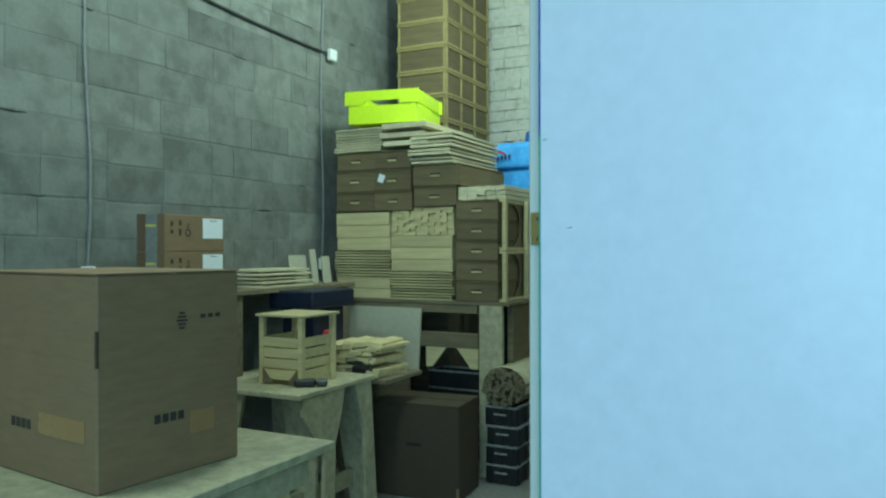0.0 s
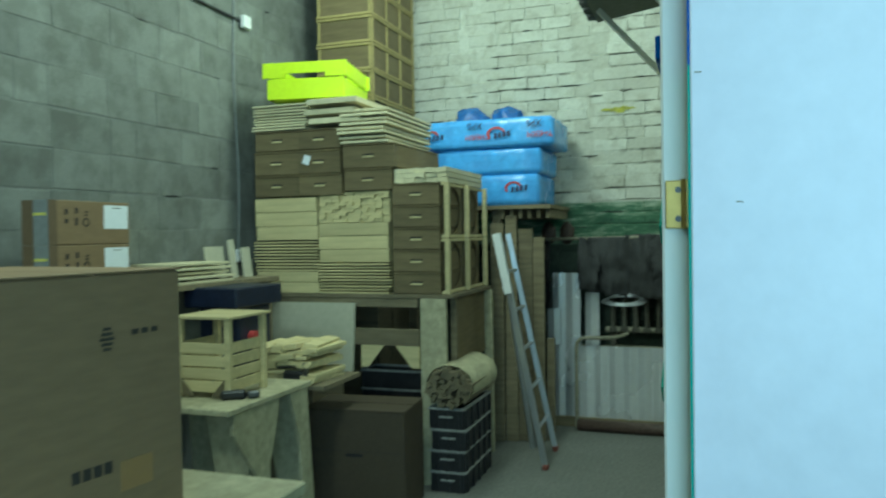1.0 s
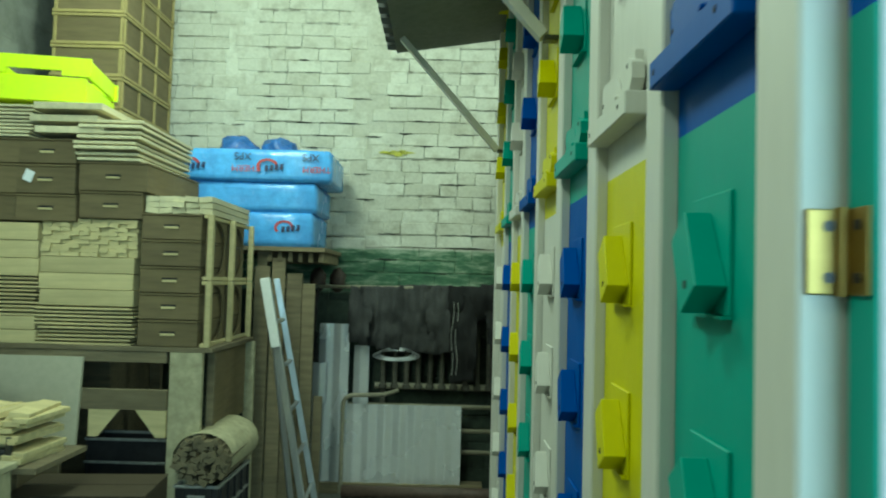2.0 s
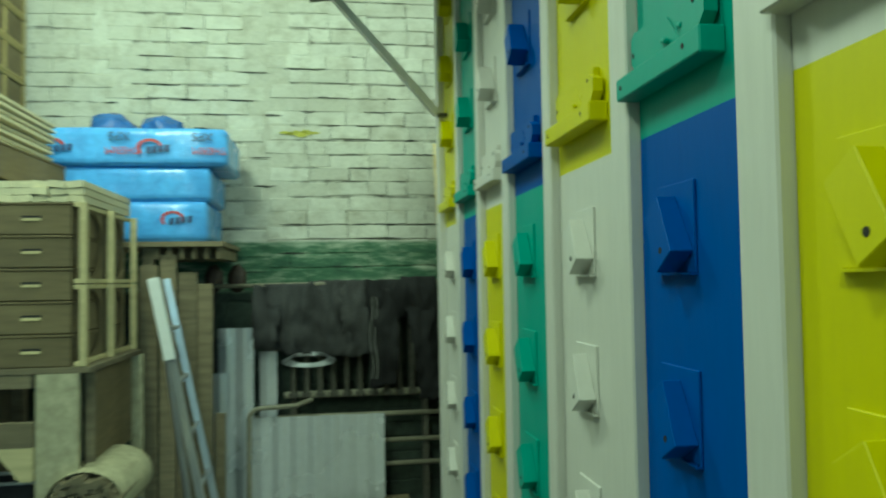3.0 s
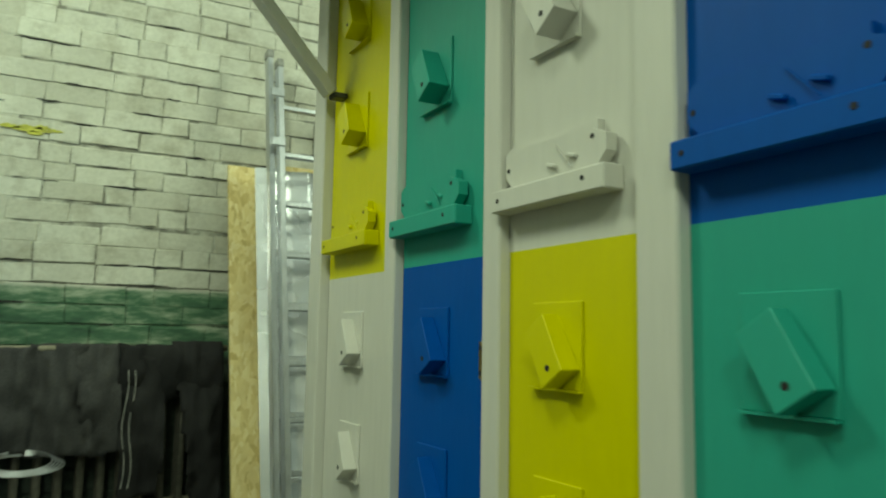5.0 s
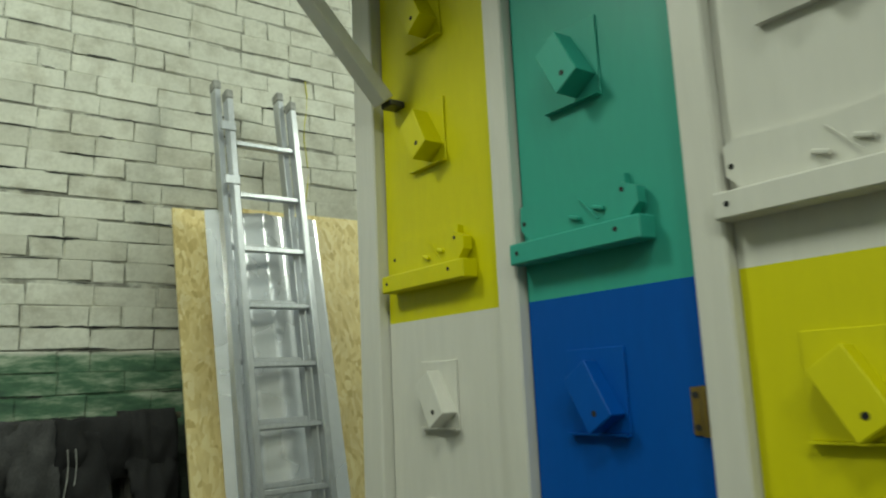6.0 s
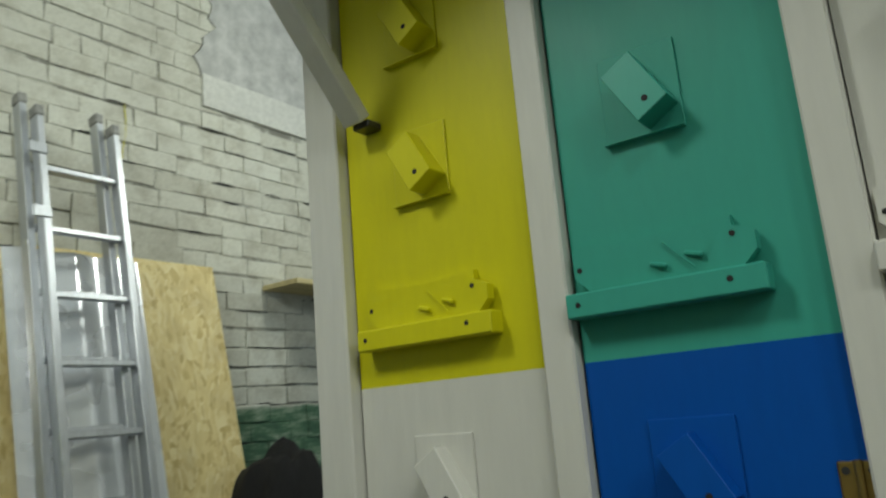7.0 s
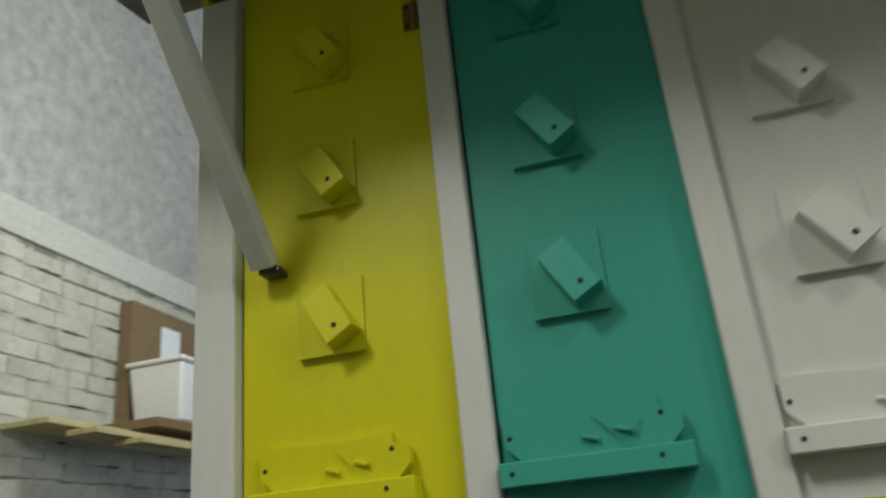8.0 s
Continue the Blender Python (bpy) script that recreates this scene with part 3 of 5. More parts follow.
def slatted_crate():
    """A neon yellow wooden crate: two boards a side, hand slot, posts and bottom."""
    ob = thing("wooden_crate", (-3.08, 5.24, 2.512), "neon yellow painted wooden crate on top of the stacked planks", "crate", turn=10)
    w, d = 0.27, 0.30
    for sy in (-d, d - 0.016):
        bar("side_board", (-w, w, sy, sy + 0.016, 0.0, 0.136), "neon", ob)
        bm = bmesh.new()
        for x0, x1, z0, z1 in ((-w - 0.03, -0.14, 0.143, 0.245), (0.14, w + 0.02, 0.143, 0.245), (-0.14, 0.14, 0.172, 0.245)):
            block(bm, x0, x1, sy - 0.004, sy + 0.013, z0, z1)
        part("upper_board", bm, "neon", ob)
    for sx in (-w, w - 0.016):
        bar("end_board", (sx, sx + 0.016, -d + 0.017, d - 0.017, 0.0, 0.125), "neon", ob)
        bar("end_board", (sx, sx + 0.018, -d + 0.017, d - 0.017, 0.15, 0.25), "neon", ob)
    for sx in (-w + 0.017, w - 0.045):
        for sy in (-d + 0.017, d - 0.045):
            bar("corner_post", (sx, sx + 0.028, sy, sy + 0.028, 0.0, 0.25), "neon", ob)
    bar("bottom", (-w + 0.017, w - 0.017, -d + 0.017, d - 0.017, 0.0, 0.012), "neon", ob)


slatted_crate()


def tall_crate(z0):
    """A frame crate of the tall stack: board sides with battens."""
    ob = thing("frame_crate", (-3.17, 6.27, z0), "brown crate with yellow battens in a tall stack", "crate", "tall stack of crates")
    w, d, h = 0.23, 0.44, 0.21
    bar("crate_body", (-w, w, -d, d, 0.0, h - 0.002), "hive", ob)
    for z in (0.0, h - 0.022):
        bar("front_batten", (-w - 0.012, w + 0.012, -d - 0.014, -d - 0.001, z, z + 0.02), "batten", ob)
        bar("side_batten", (w + 0.001, w + 0.014, -d, d, z, z + 0.02), "batten", ob)
    for y in (-d, -d + 0.28, -d + 0.56, d - 0.03):
        bar("side_upright", (w + 0.001, w + 0.012, y, y + 0.028, 0.021, h - 0.023), "batten", ob)
    bar("front_upright", (-w, -w + 0.02, -d - 0.012, -d - 0.001, 0.021, h - 0.023), "batten", ob)
    bar("front_upright", (w - 0.02, w, -d - 0.012, -d - 0.001, 0.021, h - 0.023), "batten", ob)
    return ob


tall_base = thing("stack_base", (-3.17, 6.27, 0), "timber stand under the tall stack of crates", "stand")
bar("stand_body", (-0.24, 0.24, -0.42, 0.42, 0, 1.6), "pine_old", tall_base, 0.004)
for k in range(11):
    tall_crate(1.602 + 0.213 * k)

# foam boards in film on a high shelf
shelf = thing("high_shelf", (0, 0, 0), "rough timber shelf carrying wrapped foam boards", "shelf")
bar("shelf_board", (-2.9, -1.58, 5.98, BACK - 0.03, 1.765, 1.795), "pine_old", shelf)
for x in (-2.05, -2.75):
    bar("shelf_leg", (x, x + 0.07, 6.05, 6.10, 0, 1.764), "pine_old", shelf)
for k in range(6):
    bar("shelf_joist", (-1.98 + 0.07 * k, -1.95 + 0.07 * k, 6.04, BACK - 0.03, 1.695, 1.764), "pine_old", shelf)


def foam_pack(x0, x1, ya, yb, z0, z1, name_label):
    ob = thing("foam_board_pack", ((x0 + x1) / 2, (ya + yb) / 2, z0), name_label, "insulation", "foam board packs")
    w, d, h = (x1 - x0) / 2, (yb - ya) / 2, z1 - z0
    bm = bmesh.new()
    block(bm, -w, w, -d, d, 0.002, h, 0.018)
    bmesh.ops.subdivide_edges(bm, edges=bm.edges[:], cuts=5, use_grid_fill=True)
    for v in bm.verts:
        v.co += Vector((0, 1, 1)) * 0.010 * noise.noise(v.co * 9 + Vector((x0, z0, 3))) * (1 if v.co.z > 0.01 else 0)
    part("film_wrap", bm, "foam", ob, smooth=True)
    return ob


def letters(text, size, material, parent, at, name="lettering"):
    curve = bpy.data.curves.new(name, "FONT")
    curve.body, curve.size, curve.extrude = text, size, 0.0008
    text_ob = bpy.data.objects.new(name, curve)
    data = bpy.data.meshes.new_from_object(text_ob)
    bpy.data.objects.remove(text_ob)
    data.materials.append(M[material])
    ob = new(name, data)
    ob.parent = parent
    ob.matrix_basis = at
    return ob


def mark(parent, x, z, y, size):
    """A round sign: an open ring, with bars of lettering beside it."""
    bm = bmesh.new()
    for k in range(14):
        a, b = math.radians(-20 + 17 * k), math.radians(-20 + 17 * (k + 1))
        vs = [bm.verts.new((r * math.cos(t) * size * 1.35, 0, r * math.sin(t) * size)) for r, t in ((1, a), (1, b), (0.72, b), (0.72, a))]
        bm.faces.new(vs)
    ring = part("printed_ring", bm, "red", parent)
    ring.matrix_basis = pose(x, y, z)
    for k in range(4):
        b = bar("printed_bar", (0, 0.022, -0.001, 0.001, 0, 0.04), "navy", parent, 0.0)
        b.matrix_basis = pose(x - 0.02 + 0.034 * k, y - 0.0005, z - 0.03 + 0.004 * k, 0, 8, 0)


low_pack = foam_pack(-2.78, -1.68, 6.03, 6.68, 1.796, 2.03, "blue film-wrapped foam boards lying on the high shelf")
mid_pack = foam_pack(-2.80, -1.66, 6.03, 6.68, 2.031, 2.235, "blue film-wrapped foam boards in the middle of the stack")
top_pack = foam_pack(-2.76, -1.56, 6.0, 6.64, 2.236, 2.455, "blue film-wrapped foam boards on top of the stack")
for x, z in ((-0.36, 0.10), (0.17, 0.10)):
    mark(top_pack, x, z, -0.336, 0.055)
letters("XPS", 0.07, "navy", top_pack, pose(0.06, -0.336, 0.19, 90, 180, 0))
letters("XPS", 0.07, "navy", top_pack, pose(0.52, -0.336, 0.19, 90, 180, 0))
for x in (0.12, 0.60):
    letters("THERM", 0.06, "red", top_pack, pose(x, -0.336, 0.105, 90, 180, 0))
letters("THERM", 0.06, "red", low_pack, pose(-0.10, -0.336, 0.145, 90, 0, 0))
mark(low_pack, 0.36, 0.13, -0.336, 0.05)
for x, s in ((-2.28, 0.15), (-1.99, 0.14)):
    bag = thing("plastic_bag", (x, 6.34, 2.45), "crumpled blue plastic bag lying on the foam boards", "bag", "blue bags")
    bm = bmesh.new()
    bmesh.ops.create_icosphere(bm, subdivisions=3, radius=1)
    for v in bm.verts:
        r = 1 + 0.28 * noise.noise(v.co * 2.3 + Vector((x * 5, 0, 0))) + 0.12 * noise.noise(v.co * 6)
        v.co = Vector((v.co.x * s, v.co.y * s * 1.1, max(-0.0, v.co.z) * s * 1.05)) * r
    part("bag_skin", bm, "film", bag, smooth=True)

# ---------------------------------------------------------------- under and beside the rack
board = thing("cream_panel", (-3.02, 4.80, 0.70), "cream-coloured board leaning under the storage rack", "board")
bar("panel", (-0.40, 0.38, -0.012, 0.012, 0, 0.45), "board", board, 0.002, turn=pose(0, 0, 0, -6, 0, 0))
bar("prop", (-0.38, 0.3, 0.0, 0.03, -0.70, 0.0), "pine_old", board)

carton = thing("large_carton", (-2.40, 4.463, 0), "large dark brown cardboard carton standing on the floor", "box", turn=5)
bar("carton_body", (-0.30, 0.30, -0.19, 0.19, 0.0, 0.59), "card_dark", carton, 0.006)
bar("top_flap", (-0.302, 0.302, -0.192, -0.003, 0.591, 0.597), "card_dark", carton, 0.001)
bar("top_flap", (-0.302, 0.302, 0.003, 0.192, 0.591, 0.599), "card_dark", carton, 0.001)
bar("hand_hole", (-0.05, 0.05, -0.1915, -0.185, 0.33, 0.348), "dark", carton, 0.0)
bar("seam_line", (-0.30, 0.30, -0.1912, -0.1902, 0.36, 0.363), "print", carton, 0.0)
bar("corner_scuff", (0.286, 0.3012, -0.1912, -0.176, 0.02, 0.09), "card", carton, 0.0, "pale scuffed corner")


def bottle_crate(at, turn=0.0, label="black plastic crate with a dusty rim in a stack"):
    """A ribbed plastic crate."""
    ob = thing("plastic_crate", at, label, "crate", "black plastic crates", turn=turn)
    w, d, h = 0.11, 0.29, 0.13
    for x0, x1, y0_, y1_ in ((-w, w, -d, -d + 0.012), (-w, w, d - 0.012, d), (-w, -w + 0.012, -d + 0.0125, d - 0.0125), (w - 0.012, w, -d + 0.0125, d - 0.0125)):
        bar("wall", (x0, x1, y0_, y1_, 0.0, h - 0.016), "plastic_black", ob, 0.002)
    bar("base", (-w + 0.0125, w - 0.0125, -d + 0.0125, d - 0.0125, 0.0, 0.01), "plastic_black", ob, 0.0)
    for y_ in (-d - 0.006, d - 0.014):
        bar("rim", (-w - 0.008, w + 0.008, y_, y_ + 0.02, h - 0.0155, h - 0.001), "plastic_rim", ob, 0.002)
    for x_ in (-w - 0.008, w - 0.012):
        bar("rim", (x_, x_ + 0.02, -d + 0.0145, d - 0.0145, h - 0.0155, h - 0.001), "plastic_rim", ob, 0.002)
    for k in range(5):
        y_ = -d + 0.03 + k * 0.128
        bar("rib", (w + 0.0005, w + 0.01, y_, y_ + 0.022, 0.0, h - 0.018), "plastic_black", ob, 0.001)
    for x_ in (-0.08, -0.01, 0.06):
        bar("rib", (x_, x_ + 0.02, -d - 0.009, -d - 0.0005, 0.0, h - 0.018), "plastic_black", ob, 0.001)
    bar("handle", (-0.045, 0.045, -d - 0.012, -d - 0.0005, h * 0.52, h * 0.52 + 0.012), "plastic_rim", ob, 0.002)
    return ob


first = bottle_crate((-2.0, 5.07, 0.0))
for k in range(1, 4):
    copy_thing(first, pose(-2.0 + random.uniform(-0.006, 0.006), 5.07, 0.13 * k, 0, 0, random.uniform(-1, 1)))
for x, z in ((-2.5, 0.0), (-2.5, 0.13), (-2.5, 0.26), (-2.5, 0.39), (-2.5, 0.52)):
    copy_thing(first, pose(x, 5.35, z, 0, 0, 90))

roll = thing("wood_bundle", (-1.99, 5.05, 0.523), "bundle of thin pale wood strips lying on the crate stack", "bundle")
bm = bmesh.new()
for k in range(150):
    a, r = random.uniform(0, 2 * math.pi), 0.118 * math.sqrt(random.random())
    x, z = r * math.cos(a) * 1.2, 0.118 + r * math.sin(a)
    s = random.uniform(0.006, 0.013)
    block(bm, x - s * 1.5, x + s * 1.5, -0.29 + random.uniform(-0.02, 0.02), 0.30, z - s, z + s, 0, Matrix.Translation((x, 0, z)) @ pose(0, 0, 0, 0, random.uniform(0, 180), 0) @ Matrix.Translation((-x, 0, -z)))
part("strip_filling", bm, "pine_old", roll)["kind"] = "stuff"
wrap = bmesh.new()
bmesh.ops.create_cone(wrap, segments=28, radius1=0.134, radius2=0.128, depth=0.52)
bmesh.ops.transform(wrap, matrix=Matrix.Translation((0, 0.02, 0.126)) @ pose(0, 0, 0, 90, 0, 0) @ Matrix.Diagonal((1.2, 1, 1, 1)), verts=wrap.verts[:])
for v in wrap.verts:
    v.co.x += 0.006 * noise.noise(v.co * 20)
part("film_wrap", wrap, "bench", roll, "pale dusty wrap round the bundle", smooth=True)

for k, (x, w, h, lean) in enumerate(((-2.0, 0.10, 1.66, 1.0), (-1.9, 0.09, 1.72, 1.5), (-1.80, 0.11, 1.62, 2.2), (-1.70, 0.085, 1.55, 1.2), (-1.62, 0.06, 0.78, 2.5))):
    plank = thing("leaning_board", (x, 5.98 + 0.03 * k, 0), "dusty timber board leaning upright against the shelf", "board", "leaning boards")
    bar("board_body", (-w / 2, w / 2, -0.012, 0.012, 0.004, h), "pine_old", plank, 0.002, turn=pose(0, 0, 0, -lean, 0, 0))

# folding ladder of aluminium
steps = thing("step_ladder", (0, 0, 0), "narrow aluminium folding ladder leaning beside the rack", "ladder")
rails = (((-1.84, 5.45, 1.58), (-1.52, 5.39, 0.0)), ((-1.857, 5.78, 1.58), (-1.54, 5.85, 0.0)), ((-1.865, 5.62, 1.52), (-1.71, 5.86, 0.0)))
for a, b in rails:
    bm = bmesh.new()
    length = (Vector(a) - Vector(b)).length
    block(bm, -0.011, 0.011, -0.02, 0.02, 0, length, 0.003)
    bmesh.ops.transform(bm, matrix=Matrix.Translation(b) @ (Vector(a) - Vector(b)).to_track_quat("Z", "Y").to_matrix().to_4x4(), verts=bm.verts[:])
    part("rail", bm, "alu", steps)
for k in range(1, 6):
    f = k / 6
    a, b = Vector(rails[0][1]).lerp(Vector(rails[0][0]), f), Vector(rails[1][1]).lerp(Vector(rails[1][0]), f)
    part("rung", rod(bmesh.new(), a, b, 0.013, 8), "alu", steps)
bar("hinge_plate", (-0.028, 0.028, -0.03, -0.021, 0.0, 0.42), "plastic_white", steps, 0.004, "pale plastic hinge plate", Matrix.Translation((-1.765, 5.436, 1.17)) @ pose(0, 0, 0, 0, -11.4, 0))
for foot in (rails[0][1], rails[1][1]):
    part("rubber_foot", block(bmesh.new(), foot[0] - 0.018, foot[0] + 0.018, foot[1] - 0.026, foot[1] + 0.026, 0.0, 0.035, 0.005), "rubber", steps, "dull red rubber foot")

# ---------------------------------------------------------------- work tables
table = thing("work_table", (0, 0, 0), "rough plywood work table with a cardboard box on it", "table")
bar("tabletop", (-2.78, -1.42, 0.15, 2.05, 0.947, 0.975), "bench", table, 0.003)
bar("apron", (-1.50, -1.47, 0.22, 1.98, 0.855, 0.946), "bench", table)
bar("apron", (-2.70, -1.501, 1.95, 1.98, 0.855, 0.946), "bench", table)
for x, y in ((-1.57, 1.88), (-2.70, 1.88), (-1.57, 0.23), (-2.70, 0.23)):
    bar("leg", (x, x + 0.06, y, y + 0.06, 0, 0.946), "pine", table)
bar("stretcher", (-1.555, -1.53, 0.3, 1.879, 0.3, 0.39), "pine", table)

box_ob = thing("cardboard_box", (-1.622, 1.345, 0.975), "large closed brown cardboard box standing on the work table", "box", turn=-7)
bar("box_body", (-0.56, 0.0, 0.0, 0.438, 0.0, 0.535), "card", box_ob, 0.005)
bar("top_flap", (-0.562, 0.002, -0.002, 0.219, 0.536, 0.54), "card", box_ob, 0.001)
bar("top_flap", (-0.562, 0.002, 0.225, 0.44, 0.536, 0.54), "card", box_ob, 0.001)
bar("corner_tear", (-0.006, 0.0012, -0.0012, 0.006, 0.31, 0.40), "card_dark", box_ob, 0.0)
bar("tape_patch", (0.0003, 0.0014, 0.27, 0.35, 0.10, 0.16), "tape", box_ob, 0.0, "orange tape smear")
bar("tape_patch", (-0.26, -0.05, -0.0014, -0.0003, 0.12, 0.175), "tape", box_ob, 0.0, "orange tape smear")
for k in range(3):
    bar("printed_bar", (0.0003, 0.0013, 0.305 + 0.025 * k, 0.321 + 0.025 * k, 0.41, 0.421), "print", box_ob, 0.0)
for k in range(4):
    bar("printed_bar", (0.0003, 0.0013, 0.16 + 0.024 * k, 0.178 + 0.024 * k, 0.145, 0.168), "print", box_ob, 0.0)
    bar("printed_bar", (-0.40 + 0.026 * k, -0.38 + 0.026 * k, -0.0013, -0.0003, 0.125, 0.15), "print", box_ob, 0.0)
sign = bmesh.new()
for k in range(5):
    w = 0.017 - 0.004 * abs(k - 2)
    block(sign, 0.0003, 0.0013, 0.245 - w, 0.245 + w, 0.385 + 0.010 * k, 0.391 + 0.010 * k)
part("printed_sign", sign, "print", box_ob)

bench = thing("saw_bench", (0, 0, 0), "worn plywood bench with splayed legs and gussets", "table")
bar("bench_top", (-3.25, -2.47, 3.22, 3.96, 0.792, 0.82), "bench", bench, 0.004)
for y in (3.26, 3.90):
    leg = prism(bmesh.new(), [(-0.05, 0.0), (-0.20, 0.79), (0.05, 0.79), (0.05, 0.66), (0.02, 0.0)], 0.024, pose(-2.55, y + (0.16 if y < 3.5 else 0), 0))
    part("leg_plate", leg, "bench", bench)
    part("leg_plate", prism(bmesh.new(), [(0.13, 0.0), (0.30, 0.79), (-0.04, 0.79), (-0.04, 0.60), (0.01, 0.0)], 0.024, pose(-3.17, y, 0)), "bench", bench)
bar("stretcher", (-2.62, -2.59, 3.285, 3.899, 0.16, 0.26), "bench", bench)
part("gusset", prism(bmesh.new(), [(-0.02, 0.70), (-0.02, 0.79), (0.36, 0.79), (0.33, 0.66), (0.27, 0.5), (0.26, 0.0), (0.16, 0.0), (0.17, 0.45)], 0.022, pose(-2.475, 3.285, 0, 0, 0, 90)), "bench", bench)
part("gusset", prism(bmesh.new(), [(-0.03, 0.0), (-0.05, 0.5), (-0.15, 0.79), (0.02, 0.79), (0.09, 0.0)], 0.022, pose(-2.475, 3.899, 0, 0, 0, 90)), "bench", bench)

low = thing("low_table", (0, 0, 0), "low dark side table behind the saw bench", "table")
bar("tabletop", (-3.2, -2.42, 4.0, 4.45, 0.755, 0.78), "pine_old", low)
for x in (-3.18, -2.78):
    for y in (4.02, 4.39):
        bar("leg", (x, x + 0.05, y, y + 0.05, 0, 0.754), "pine_old", low)

cage = thing("slatted_box", (-2.75, 3.58, 0.82), "small open pine box with slatted sides on the bench", "box")
for x in (-0.15, 0.12):
    for y in (-0.16, 0.13):
        bar("post", (x, x + 0.03, y, y + 0.03, 0, 0.375), "pine", cage)
for z in (0.03, 0.09, 0.15, 0.21):
    bar("slat", (-0.119, 0.119, -0.157, -0.147, z, z + 0.052), "pine", cage)
    bar("slat", (0.123, 0.133, -0.129, 0.129, z, z + 0.052), "pine", cage)
    bar("slat", (-0.146, -0.136, -0.129, 0.129, z, z + 0.052), "pine", cage)
bar("lid", (-0.165, 0.165, -0.175, 0.175, 0.376, 0.39), "pine", cage)
for s in (-1, 1):
    part("corner_gusset", prism(bmesh.new(), [(0, 0), (0.07 * s, 0), (0, 0.08)], 0.008, pose(-0.119 if s > 0 else 0.119, -0.167, 0.01)), "pine_old", cage)

bundle = thing("offcut_bundle", (-2.70, 4.20, 0.78), "bundle of raw pine off-cuts lying on the low table", "wood")
bm = bmesh.new()
for k in range(70):
    x, z = random.uniform(-0.17, 0.20), random.uniform(0.01, 0.21)
    s = random.uniform(0.012, 0.024)
    block(bm, x - 2 * s, x + 2 * s, -0.16 + random.uniform(-0.03, 0.03), 0.16, max(0.0, z - s * 0.6), z + s * 0.6, 0.002, Matrix.Translation((x, 0, z)) @ pose(0, 0, 0, 0, random.uniform(-9, 9), random.uniform(-6, 6)) @ Matrix.Translation((-x, 0, -z)))
part("offcut_filling", bm, "pine", bundle)["kind"] = "stuff"

saw = thing("power_tool", (-2.56, 3.46, 0.82), "small dark power tool lying on the bench top", "tool", turn=30)
bar("tool_body", (-0.10, 0.02, -0.025, 0.025, 0.0, 0.045), "plastic_black", saw, 0.012)
bar("tool_head", (0.021, 0.08, -0.02, 0.02, 0.004, 0.038), "steel", saw, 0.008)
part("tool_grip", rod(bmesh.new(), (-0.06, 0.02, 0.02), (-0.12, 0.09, 0.014), 0.014, 10), "plastic_black", saw)
drill = thing("clamp_tool", (-2.62, 4.03, 0.78), "dark hand clamp beside the wood off-cuts", "tool")
bar("tool_body", (-0.06, 0.06, -0.02, 0.02, 0.0, 0.07), "plastic_black", drill, 0.01)
part("tool_bar", rod(bmesh.new(), (-0.1, 0, 0.085), (0.09, 0, 0.10), 0.008, 8), "steel", drill)
bar("tool_jaw", (0.06, 0.085, -0.012, 0.012, 0.02, 0.12), "steel", drill, 0.004)

saw_unit = thing("bench_saw", (-3.0, 4.10, 0.78), "dark blue bench saw on the low table", "machine")
bar("saw_table", (-0.20, 0.14, -0.24, 0.22, 0.42, 0.53), "toolblue", saw_unit, 0.008)
bar("saw_body", (-0.16, 0.10, -0.16, 0.16, 0.11, 0.419), "toolblue", saw_unit, 0.012)
bar("saw_foot", (-0.18, 0.12, -0.20, 0.20, 0.0, 0.109), "plastic_black", saw_unit, 0.006)
part("saw_knob", rod(bmesh.new(), (0.101, -0.05, 0.25), (0.14, -0.05, 0.25), 0.03, 14), "red", saw_unit, "small red knob")

# ---------------------------------------------------------------- along the block wall
ledge = thing("wall_bench", (0, 0, 0), "long plain wall bench carrying cartons and planks", "bench")
bar("bench_top", (LEFT + 0.01, -3.12, 2.3, 4.72, 1.30, 1.33), "pine_old", ledge)
for y in (2.35, 3.5, 4.60):
    bar("bench_leg", (-3.2, -3.14, y, y + 0.06, 0, 1.299), "pine_old", ledge)


